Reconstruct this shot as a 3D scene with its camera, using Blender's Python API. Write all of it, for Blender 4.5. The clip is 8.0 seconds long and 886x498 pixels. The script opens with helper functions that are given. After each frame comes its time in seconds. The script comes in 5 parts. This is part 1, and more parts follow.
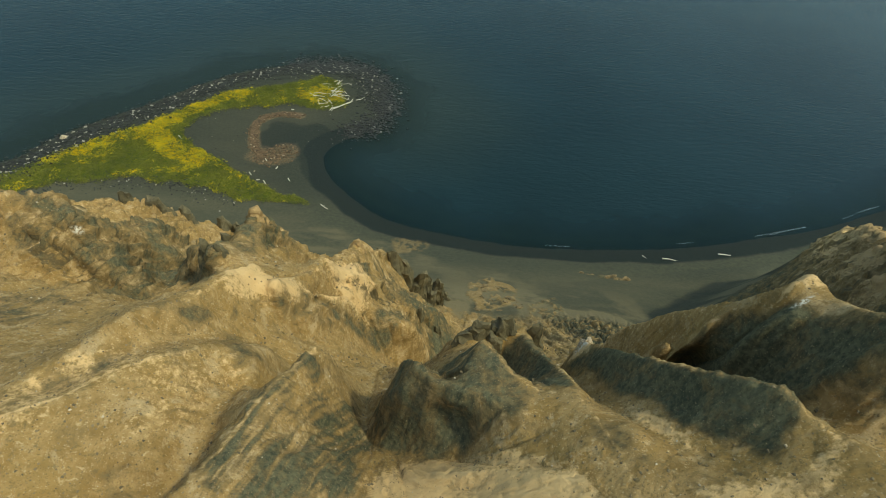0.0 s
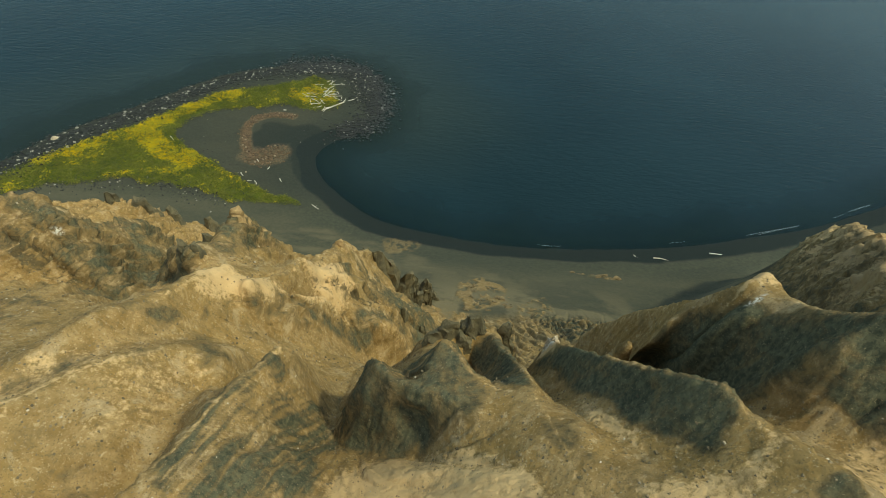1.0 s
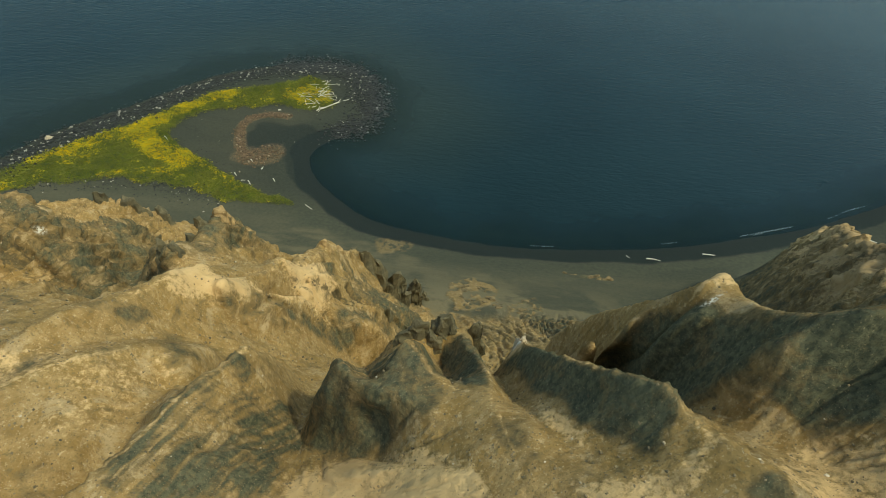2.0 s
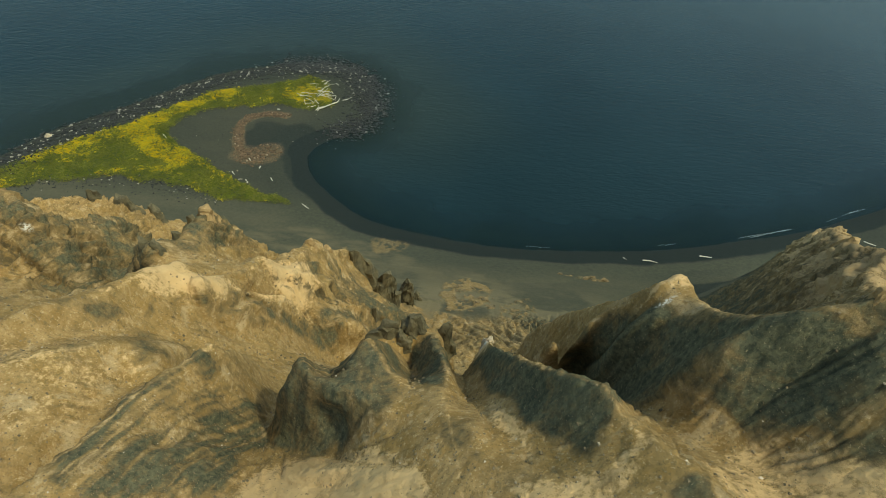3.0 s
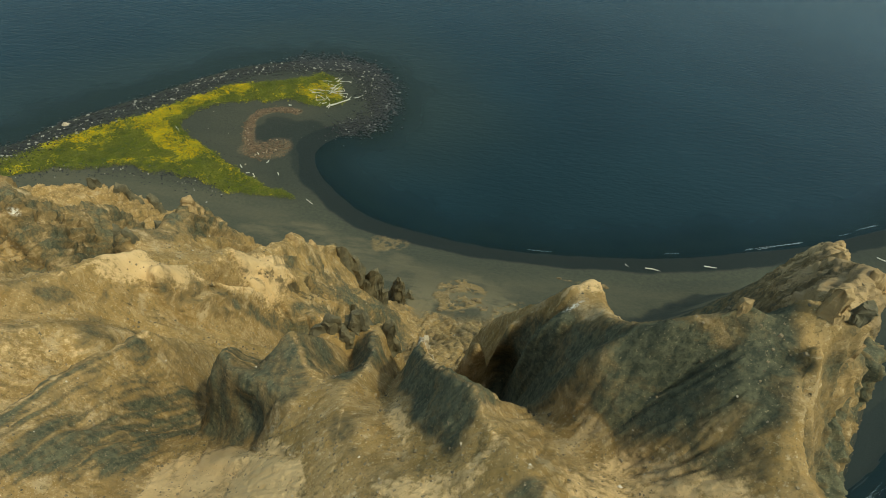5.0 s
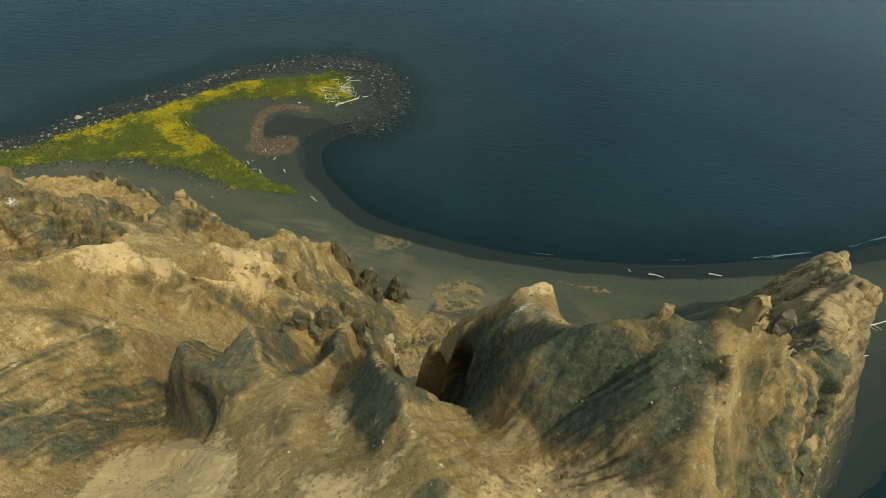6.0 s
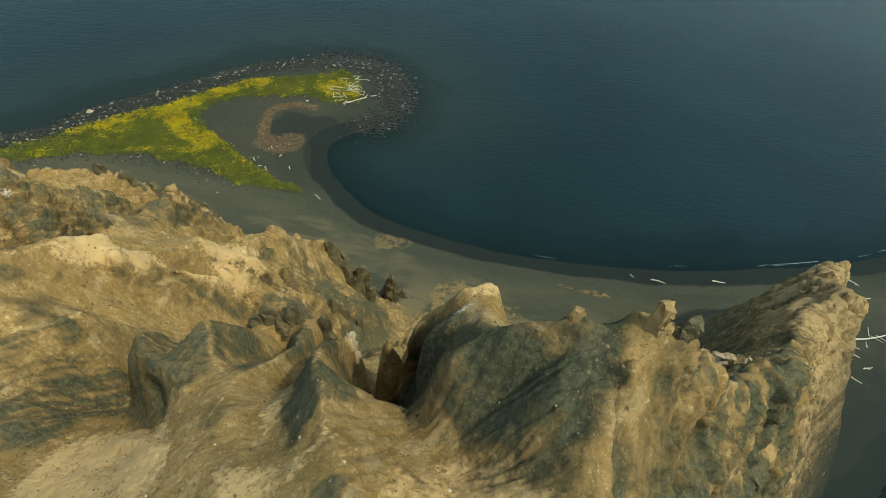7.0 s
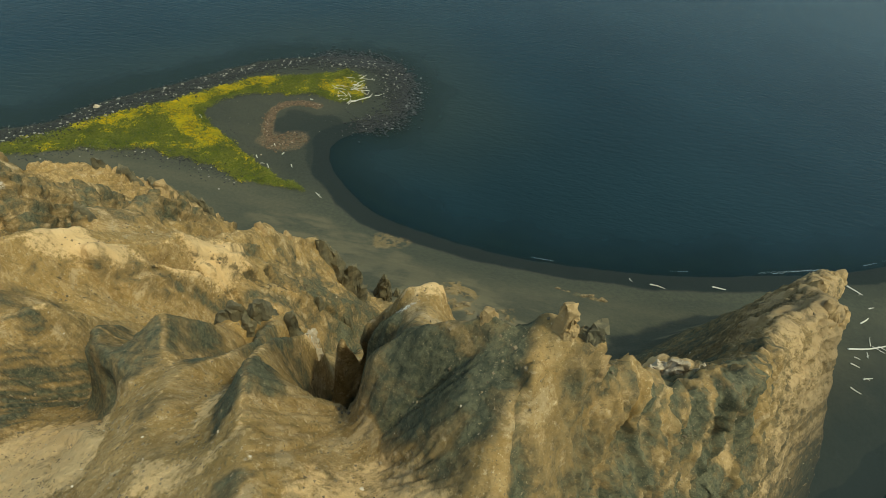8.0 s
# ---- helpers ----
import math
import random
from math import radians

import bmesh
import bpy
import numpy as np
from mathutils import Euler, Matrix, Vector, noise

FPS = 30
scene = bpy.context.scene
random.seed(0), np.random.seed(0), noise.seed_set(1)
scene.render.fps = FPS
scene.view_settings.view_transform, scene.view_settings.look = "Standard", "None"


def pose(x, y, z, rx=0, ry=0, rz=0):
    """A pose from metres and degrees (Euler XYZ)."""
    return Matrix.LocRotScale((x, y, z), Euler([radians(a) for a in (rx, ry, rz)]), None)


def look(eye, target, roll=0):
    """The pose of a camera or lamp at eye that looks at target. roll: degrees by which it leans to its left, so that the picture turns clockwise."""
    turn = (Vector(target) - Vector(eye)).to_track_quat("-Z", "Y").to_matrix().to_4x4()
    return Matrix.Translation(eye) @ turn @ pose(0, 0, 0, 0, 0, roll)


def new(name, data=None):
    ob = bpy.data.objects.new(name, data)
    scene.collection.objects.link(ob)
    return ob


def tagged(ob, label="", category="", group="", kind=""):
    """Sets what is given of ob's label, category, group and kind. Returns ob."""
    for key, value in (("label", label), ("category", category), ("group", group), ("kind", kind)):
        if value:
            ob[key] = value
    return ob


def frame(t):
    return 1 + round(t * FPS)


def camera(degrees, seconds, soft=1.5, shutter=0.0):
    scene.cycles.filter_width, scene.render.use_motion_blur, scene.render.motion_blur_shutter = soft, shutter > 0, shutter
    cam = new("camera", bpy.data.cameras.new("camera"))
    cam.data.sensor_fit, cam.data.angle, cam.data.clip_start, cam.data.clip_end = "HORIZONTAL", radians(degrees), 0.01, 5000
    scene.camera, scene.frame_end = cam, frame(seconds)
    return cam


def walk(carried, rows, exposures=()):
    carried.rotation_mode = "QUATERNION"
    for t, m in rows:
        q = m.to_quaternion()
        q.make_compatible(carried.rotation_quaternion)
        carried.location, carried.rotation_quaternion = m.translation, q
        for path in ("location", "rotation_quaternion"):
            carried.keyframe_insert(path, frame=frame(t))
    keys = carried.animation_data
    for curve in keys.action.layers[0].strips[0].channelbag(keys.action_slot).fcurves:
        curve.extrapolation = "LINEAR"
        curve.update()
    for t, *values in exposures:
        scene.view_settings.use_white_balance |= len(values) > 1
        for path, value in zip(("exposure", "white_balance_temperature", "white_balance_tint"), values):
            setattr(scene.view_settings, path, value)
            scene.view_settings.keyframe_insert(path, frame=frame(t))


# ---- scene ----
cam = camera(78.7, 8.0, soft=0.4)
PATH = [
    (0, (0.525, -0.642, 122.742), (0.568, 0.782, 121.338), 6.3),
    (0.5, (1.566, -0.632, 122.815), (1.612, 0.793, 121.412), 6.3),
    (1, (2.823, -0.604, 122.907), (2.872, 0.821, 121.504), 6.3),
    (1.5, (3.946, -0.569, 122.993), (3.997, 0.856, 121.591), 6.4),
    (3, (7.791, -0.446, 123.276), (7.825, 0.979, 121.874), 6.4),
    (3.5, (9.131, -0.399, 123.362), (9.152, 1.026, 121.958), 6.4),
    (4, (10.535, -0.349, 123.461), (10.542, 1.076, 122.058), 6.4),
    (4.5, (11.981, -0.272, 123.57), (11.969, 1.152, 122.165), 6.5),
    (6, (16.834, 0.211, 123.88), (16.755, 1.629, 122.472), 6.8),
    (6.5, (18.445, 0.433, 123.975), (18.344, 1.848, 122.566), 6.8),
    (7, (20.337, 0.71, 124.106), (20.214, 2.123, 122.696), 6.9),
    (7.5, (21.997, 1.003, 124.194), (21.857, 2.414, 122.784), 7.0),
    (8, (23.673, 1.311, 124.291), (23.517, 2.72, 122.88), 7.1),
]
walk(cam, [(t, look(eye, target, roll)) for t, eye, target, roll in PATH],
     exposures=[(0, 0.18, 7150, -11), (8, 0.18, 7150, -11)])

# ---------------------------------------------------------------- light
SUN_AZ, SUN_EL = 118.0, 60.0      # degrees clockwise from +y, and above the horizon
world = bpy.data.worlds.new("sky")
scene.world = world
world.use_nodes = True
_n = world.node_tree.nodes
_l = world.node_tree.links
_bg = _n["Background"]
_sky = _n.new("ShaderNodeTexSky")
_sky.sky_type = "NISHITA"
_sky.sun_disc = False
_sky.sun_elevation = radians(SUN_EL)
_sky.sun_rotation = radians(SUN_AZ)
_sky.altitude = 100
_sky.dust_density = 2.0
_l.new(_sky.outputs[0], _bg.inputs[0])
_bg.inputs[1].default_value = 0.195
_sd = bpy.data.lights.new("sun", "SUN")
_sd.energy = 2.1
_sd.angle = radians(2)
_sd.color = (1.0, 0.93, 0.80)
sun = new("sun", _sd)
_to = Vector((math.sin(radians(SUN_AZ)) * math.cos(radians(SUN_EL)), math.cos(radians(SUN_AZ)) * math.cos(radians(SUN_EL)), math.sin(radians(SUN_EL))))
sun.matrix_world = look((60, 60, 300), Vector((60, 60, 300)) - _to)

# ---------------------------------------------------------------- materials


def material(name, rough=0.9, spec=0.2):
    m = bpy.data.materials.new(name)
    m.use_nodes = True
    b = m.node_tree.nodes["Principled BSDF"]
    b.inputs["Roughness"].default_value = rough
    b.inputs["Specular IOR Level"].default_value = spec
    return m, m.node_tree.nodes, m.node_tree.links, b


def tex_noise(nd, lk, vec, scale, detail=5.0, rough=0.6, dist=0.0):
    t = nd.new("ShaderNodeTexNoise")
    t.inputs["Scale"].default_value = scale
    t.inputs["Detail"].default_value = detail
    t.inputs["Roughness"].default_value = rough
    t.inputs["Distortion"].default_value = dist
    if vec is not None:
        lk.new(vec, t.inputs["Vector"])
    return t.outputs["Fac"]


def ramp(nd, lk, fac, lo, hi, a=0.0, b=1.0):
    r = nd.new("ShaderNodeMapRange")
    r.inputs["From Min"].default_value = lo
    r.inputs["From Max"].default_value = hi
    r.inputs["To Min"].default_value = a
    r.inputs["To Max"].default_value = b
    lk.new(fac, r.inputs["Value"])
    return r.outputs["Result"]


def mix(nd, lk, fac, a, b, mode="MIX"):
    m = nd.new("ShaderNodeMix")
    m.data_type = "RGBA"
    m.blend_type = mode
    for sock, val in ((m.inputs["Factor"], fac), (m.inputs["A"], a), (m.inputs["B"], b)):
        if isinstance(val, (int, float)):
            sock.default_value = val
        elif isinstance(val, tuple):
            sock.default_value = (*val, 1.0)
        else:
            lk.new(val, sock)
    return m.outputs["Result"]


def calc(nd, lk, op, a, b=0.0):
    m = nd.new("ShaderNodeMath")
    m.operation = op
    m.use_clamp = op in ("MULTIPLY", "ADD")
    for sock, val in ((m.inputs[0], a), (m.inputs[1], b)):
        if isinstance(val, (int, float)):
            sock.default_value = val
        else:
            lk.new(val, sock)
    return m.outputs[0]


def attribute(nd, name):
    a = nd.new("ShaderNodeAttribute")
    a.attribute_name = name
    return a.outputs["Fac"]


def bump(nd, lk, bsdf, height, strength, distance):
    b = nd.new("ShaderNodeBump")
    b.inputs["Strength"].default_value = strength
    b.inputs["Distance"].default_value = distance
    lk.new(height, b.inputs["Height"])
    lk.new(b.outputs[0], bsdf.inputs["Normal"])


def ground_material():
    m, nd, lk, b = material("ash_and_tuff", 0.95, 0.1)
    pos = nd.new("ShaderNodeNewGeometry").outputs["Position"]
    big = tex_noise(nd, lk, pos, 0.16, 6, 0.6, 0.6)
    mid = tex_noise(nd, lk, pos, 0.9, 6, 0.65, 0.3)
    fine = tex_noise(nd, lk, pos, 6.0, 5, 0.7)
    # bedding: thin layers that follow the height
    st = nd.new("ShaderNodeMapping")
    st.inputs["Scale"].default_value = (0.12, 0.12, 2.2)
    lk.new(pos, st.inputs["Vector"])
    bed = tex_noise(nd, lk, st.outputs[0], 1.0, 5, 0.7, 0.8)
    src = nd.new("ShaderNodeAttribute")
    src.attribute_name = "source"
    src2 = nd.new("ShaderNodeAttribute")
    src2.attribute_name = "source_near"
    # wash lines: noise laid out by where the water of each place comes from
    run1 = tex_noise(nd, lk, src.outputs["Vector"], 0.55, 10, 0.66, 0.3)
    run2 = tex_noise(nd, lk, src2.outputs["Vector"], 3.4, 8, 0.68, 0.2)
    clump = tex_noise(nd, lk, pos, 0.42, 12, 0.70, 0.5)
    grit = tex_noise(nd, lk, pos, 2.6, 8, 0.72, 0.2)
    st1, st2 = attribute(nd, "streak"), attribute(nd, "steep")
    f1 = calc(nd, lk, "MULTIPLY", ramp(nd, lk, run1, 0.53, 0.60), st2)
    f2 = calc(nd, lk, "MULTIPLY", ramp(nd, lk, run2, 0.53, 0.59), st2)
    f3 = calc(nd, lk, "MULTIPLY", ramp(nd, lk, run2, 0.46, 0.40), st2)
    tuff = mix(nd, lk, ramp(nd, lk, mid, 0.40, 0.60), (0.275, 0.172, 0.062), (0.395, 0.262, 0.112))
    tuff = mix(nd, lk, ramp(nd, lk, big, 0.46, 0.60, 0.0, 0.6), tuff, (0.34, 0.215, 0.074))
    tuff = mix(nd, lk, ramp(nd, lk, bed, 0.52, 0.68, 0.0, 0.22), tuff, (0.20, 0.155, 0.072))
    tuff = mix(nd, lk, ramp(nd, lk, clump, 0.44, 0.38, 0.0, 0.55), tuff, (0.50, 0.375, 0.21))
    tuff = mix(nd, lk, calc(nd, lk, "MULTIPLY", f3, 0.25), tuff, (0.60, 0.435, 0.235))
    tuff = mix(nd, lk, calc(nd, lk, "MULTIPLY", f1, 0.16), tuff, (0.190, 0.155, 0.070))
    tuff = mix(nd, lk, calc(nd, lk, "MULTIPLY", f2, 0.14), tuff, (0.150, 0.128, 0.062))
    tuff = mix(nd, lk, ramp(nd, lk, st1, 0.60, 1.0, 0.0, 0.3), tuff, (0.17, 0.135, 0.062))
    speck = tex_noise(nd, lk, pos, 8.5, 2, 0.6)
    tuff = mix(nd, lk, ramp(nd, lk, speck, 0.64, 0.68, 0.0, 0.6), tuff, (0.105, 0.082, 0.043))
    tuff = mix(nd, lk, ramp(nd, lk, speck, 0.35, 0.31, 0.0, 0.5), tuff, (0.66, 0.51, 0.30))
    tuff = mix(nd, lk, ramp(nd, lk, grit, 0.57, 0.62, 0.0, 0.55), tuff, (0.14, 0.115, 0.06))
    tuff = mix(nd, lk, ramp(nd, lk, grit, 0.42, 0.37, 0.0, 0.5), tuff, (0.64, 0.485, 0.28))
    pale = mix(nd, lk, mid, (0.60, 0.395, 0.175), (0.74, 0.515, 0.262))
    pf = calc(nd, lk, "ADD", attribute(nd, "pale"), ramp(nd, lk, grit, 0.4, 0.6, 0.25, -0.25))
    col = mix(nd, lk, ramp(nd, lk, pf, 0.25, 0.65, 0.0, 0.9), tuff, pale)
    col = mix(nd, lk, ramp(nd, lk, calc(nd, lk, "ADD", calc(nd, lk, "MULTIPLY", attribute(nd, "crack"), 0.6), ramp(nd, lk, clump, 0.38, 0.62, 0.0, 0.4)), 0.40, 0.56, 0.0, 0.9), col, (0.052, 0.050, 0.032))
    # dark scoria, also the tone of painted shade: lies in ragged sheets, its threshold set by how much of it a place
    # has
    lapilli_shade = mix(nd, lk, ramp(nd, lk, grit, 0.42, 0.58), (0.062, 0.068, 0.044), (0.132, 0.128, 0.075))
    lapilli_shade = mix(nd, lk, calc(nd, lk, "MULTIPLY", f3, 0.28), lapilli_shade, (0.195, 0.178, 0.100))
    lapilli_shade = mix(nd, lk, ramp(nd, lk, fine, 0.62, 0.70, 0.0, 0.6), lapilli_shade, (0.255, 0.220, 0.128))
    lapilli_shade = mix(nd, lk, ramp(nd, lk, speck, 0.66, 0.70, 0.0, 0.75), lapilli_shade, (0.32, 0.255, 0.145))
    lapilli_shade = mix(nd, lk, ramp(nd, lk, speck, 0.36, 0.30, 0.0, 0.7), lapilli_shade, (0.034, 0.036, 0.028))
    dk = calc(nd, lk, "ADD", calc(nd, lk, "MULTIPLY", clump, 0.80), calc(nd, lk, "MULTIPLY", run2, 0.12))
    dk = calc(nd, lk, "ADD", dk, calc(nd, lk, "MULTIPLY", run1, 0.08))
    dk = calc(nd, lk, "ADD", dk, calc(nd, lk, "MULTIPLY", attribute(nd, "lapilli_shade"), 0.28))
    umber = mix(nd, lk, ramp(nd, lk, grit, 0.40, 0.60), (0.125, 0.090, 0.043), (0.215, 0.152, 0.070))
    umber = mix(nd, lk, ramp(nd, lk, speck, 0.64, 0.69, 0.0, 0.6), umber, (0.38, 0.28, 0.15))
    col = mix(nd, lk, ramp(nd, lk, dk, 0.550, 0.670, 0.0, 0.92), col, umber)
    col = mix(nd, lk, ramp(nd, lk, dk, 0.640, 0.760, 0.0, 0.92), col, lapilli_shade)
    sand = mix(nd, lk, ramp(nd, lk, mid, 0.3, 0.7), (0.047, 0.051, 0.037), (0.074, 0.075, 0.050))
    sand = mix(nd, lk, ramp(nd, lk, grit, 0.58, 0.68, 0.0, 0.5), sand, (0.028, 0.028, 0.022))
    sand = mix(nd, lk, attribute(nd, "dust"), sand, (0.17, 0.142, 0.082))
    col = mix(nd, lk, attribute(nd, "sand"), col, sand)
    col = mix(nd, lk, attribute(nd, "wet"), col, (0.019, 0.025, 0.023))
    col = mix(nd, lk, calc(nd, lk, "MULTIPLY", attribute(nd, "guano"), ramp(nd, lk, grit, 0.46, 0.54)), col, (0.72, 0.68, 0.58))
    weed = mix(nd, lk, ramp(nd, lk, mid, 0.35, 0.65), (0.10, 0.070, 0.038), (0.22, 0.155, 0.090))
    wf = calc(nd, lk, "MULTIPLY", attribute(nd, "weed"), ramp(nd, lk, fine, 0.38, 0.58))
    col = mix(nd, lk, wf, col, weed)
    turf = mix(nd, lk, ramp(nd, lk, grit, 0.38, 0.62), (0.034, 0.066, 0.012), (0.150, 0.146, 0.018))
    turf = mix(nd, lk, ramp(nd, lk, calc(nd, lk, "ADD", attribute(nd, "yellow"), ramp(nd, lk, clump, 0.4, 0.6, -0.3, 0.3)), 0.30, 0.60), turf, (0.55, 0.36, 0.012))
    gf = ramp(nd, lk, calc(nd, lk, "ADD", attribute(nd, "grass"), ramp(nd, lk, grit, 0.35, 0.65, -0.42, 0.2)), 0.30, 0.62)
    col = mix(nd, lk, gf, col, turf)
    lk.new(col, b.inputs["Base Color"])
    h = calc(nd, lk, "ADD", calc(nd, lk, "MULTIPLY", mid, 0.5), calc(nd, lk, "MULTIPLY", grit, 0.4))
    h = calc(nd, lk, "ADD", h, calc(nd, lk, "MULTIPLY", fine, 0.22))
    bump(nd, lk, b, h, 0.9, 0.45)
    return m


def water_material():
    m, nd, lk, b = material("lake_water", 0.25, 0.07)
    pos = nd.new("ShaderNodeNewGeometry").outputs["Position"]
    mp = nd.new("ShaderNodeMapping")
    mp.inputs["Rotation"].default_value = (0, 0, radians(12))
    mp.inputs["Scale"].default_value = (0.35, 1.0, 1.0)
    lk.new(pos, mp.inputs["Vector"])
    w = tex_noise(nd, lk, mp.outputs[0], 0.55, 5, 0.6, 0.4)
    broad = tex_noise(nd, lk, pos, 0.012, 4, 0.5)
    col = mix(nd, lk, ramp(nd, lk, broad, 0.3, 0.7), (0.0082, 0.0205, 0.0250), (0.0118, 0.0285, 0.0350))
    col = mix(nd, lk, attribute(nd, "murk"), col, (0.0215, 0.0335, 0.0290))
    lk.new(col, b.inputs["Base Color"])
    bump(nd, lk, b, w, 0.8, 0.3)
    tr = nd.new("ShaderNodeBsdfTransparent")
    tr.inputs[0].default_value = (0.58, 0.66, 0.44, 1)
    mx = nd.new("ShaderNodeMixShader")
    lk.new(attribute(nd, "deep"), mx.inputs[0])
    lk.new(tr.outputs[0], mx.inputs[1])
    lk.new(b.outputs[0], mx.inputs[2])
    lk.new(mx.outputs[0], nd["Material Output"].inputs["Surface"])
    return m




def rock_material(name, dark, light, chip):
    m, nd, lk, b = material(name, 0.9, 0.2)
    pos = nd.new("ShaderNodeNewGeometry").outputs["Position"]
    a = tex_noise(nd, lk, pos, 0.7, 6, 0.65, 0.4)
    f = tex_noise(nd, lk, pos, 5.0, 5, 0.7)
    c = mix(nd, lk, ramp(nd, lk, a, 0.35, 0.65), dark, light)
    c = mix(nd, lk, ramp(nd, lk, f, 0.58, 0.72, 0.0, 0.6), c, chip)
    lk.new(c, b.inputs["Base Color"])
    bump(nd, lk, b, calc(nd, lk, "ADD", calc(nd, lk, "MULTIPLY", a, 0.6), calc(nd, lk, "MULTIPLY", f, 0.3)), 0.9, 0.4)
    return m


def stone_material(name, lo, hi, pale, share):
    """Loose stones: each one its own grey, a share of them pale."""
    m, nd, lk, b = material(name, 0.8, 0.3)
    geo = nd.new("ShaderNodeNewGeometry")
    rnd = geo.outputs["Random Per Island"]
    f = tex_noise(nd, lk, geo.outputs["Position"], 4.0, 4, 0.7)
    c = mix(nd, lk, rnd, lo, hi)
    c = mix(nd, lk, ramp(nd, lk, rnd, 1 - share, 1 - share + 0.02), c, pale)
    c = mix(nd, lk, ramp(nd, lk, f, 0.4, 0.7, 0.0, 0.4), c, lo)
    lk.new(c, b.inputs["Base Color"])
    return m


def leaf_material(name, lo, hi):
    m, nd, lk, b = material(name, 0.7, 0.2)
    geo = nd.new("ShaderNodeNewGeometry")
    big = tex_noise(nd, lk, geo.outputs["Position"], 0.12, 4, 0.6)
    c = mix(nd, lk, calc(nd, lk, "ADD", calc(nd, lk, "MULTIPLY", geo.outputs["Random Per Island"], 0.6), ramp(nd, lk, big, 0.35, 0.65, -0.2, 0.4)), lo, hi)
    lk.new(c, b.inputs["Base Color"])
    return m


def wood_material():
    m, nd, lk, b = material("bleached_wood", 0.75, 0.25)
    tc = nd.new("ShaderNodeTexCoord")
    mp = nd.new("ShaderNodeMapping")
    mp.inputs["Scale"].default_value = (1.0, 14.0, 14.0)
    lk.new(tc.outputs["Object"], mp.inputs["Vector"])
    g = tex_noise(nd, lk, mp.outputs[0], 1.2, 5, 0.6)
    inf = nd.new("ShaderNodeObjectInfo")
    c = mix(nd, lk, ramp(nd, lk, g, 0.3, 0.7), (0.42, 0.38, 0.30), (0.72, 0.68, 0.58))
    c = mix(nd, lk, ramp(nd, lk, inf.outputs["Random"], 0.3, 1.0, 0.0, 0.45), c, (0.50, 0.43, 0.30))
    lk.new(c, b.inputs["Base Color"])
    bump(nd, lk, b, g, 0.5, 0.03)
    return m


def foam_material():
    m, nd, lk, b = material("foam", 0.6, 0.3)
    pos = nd.new("ShaderNodeNewGeometry").outputs["Position"]
    f = tex_noise(nd, lk, pos, 1.6, 5, 0.7)
    lk.new(mix(nd, lk, f, (0.34, 0.38, 0.38), (0.62, 0.66, 0.66)), b.inputs["Base Color"])
    return m


MAT_GROUND = ground_material()
# dark_tuff: rock tone with the crags' shaded faces painted in
MAT_DARK_ROCK = rock_material("dark_tuff", (0.080, 0.072, 0.044), (0.18, 0.148, 0.082), (0.26, 0.20, 0.12))
MAT_TAN_ROCK = rock_material("tan_tuff", (0.24, 0.160, 0.070), (0.45, 0.305, 0.140), (0.56, 0.42, 0.24))
MAT_DUSTY_ROCK = rock_material("dusty_tuff", (0.085, 0.070, 0.042), (0.24, 0.175, 0.090), (0.36, 0.28, 0.16))
MAT_WHITE_ROCK = rock_material("pale_tuff", (0.36, 0.28, 0.17), (0.62, 0.51, 0.36), (0.14, 0.10, 0.06))
MAT_STONES = stone_material("shore_stones", (0.010, 0.011, 0.010), (0.050, 0.053, 0.046), (0.34, 0.31, 0.25), 0.08)
MAT_WET_STONES = stone_material("wet_stones", (0.014, 0.016, 0.016), (0.05, 0.05, 0.045), (0.20, 0.19, 0.17), 0.04)
MAT_SCREE = stone_material("scree", (0.09, 0.07, 0.04), (0.30, 0.22, 0.12), (0.60, 0.50, 0.36), 0.04)
MAT_WEED = stone_material("tide_wrack", (0.060, 0.040, 0.022), (0.18, 0.118, 0.064), (0.30, 0.24, 0.16), 0.05)
MAT_GRASS = leaf_material("green_herbs", (0.050, 0.068, 0.015), (0.190, 0.180, 0.024))
MAT_YELLOW = leaf_material("yellow_herbs", (0.13, 0.13, 0.014), (0.52, 0.42, 0.018))
MAT_WOOD = wood_material()
MAT_FOAM = foam_material()
MAT_WATER = water_material()

# ---------------------------------------------------------------- the lie of the land
# Fan-shaped survey grid: rows recede from (XC, YC), spacing grows with distance.
XC, YC = 12.0, -30.0
U0, U1 = -1.2, 1.2


def spline(points, step=0.25):
    """Catmull-Rom curve through the points, as an array."""
    p = np.array(points, float)
    p = np.vstack([2 * p[0] - p[1], p, 2 * p[-1] - p[-2]])
    out = []
    for i in range(1, len(p) - 2):
        n = max(2, int(np.linalg.norm(p[i + 1] - p[i]) / step))
        t = np.linspace(0, 1, n, endpoint=False)[:, None]
        a, b, c, d = p[i - 1], p[i], p[i + 1], p[i + 2]
        out.append(0.5 * (2 * b + (c - a) * t + (2 * a - 5 * b + 4 * c - d) * t ** 2 + (3 * b - a - 3 * c + d) * t ** 3))
    return np.vstack(out + [p[-2:-1]])


def straight(points, step=0.2):
    p = np.array(points, float)
    out = []
    for a, b in zip(p[:-1], p[1:]):
        n = max(2, int(np.linalg.norm(b - a) / step))
        out.append(a + (b - a) * np.linspace(0, 1, n, endpoint=False)[:, None])
    return np.vstack(out + [p[-1:]])


LINES, EDGES = [], []


def crest(*points):
    LINES.append(straight(points))
    EDGES.append(LINES[-1])


def gully(*points):
    LINES.append(straight(points))


def flank(*points):
    LINES.append(straight(points))


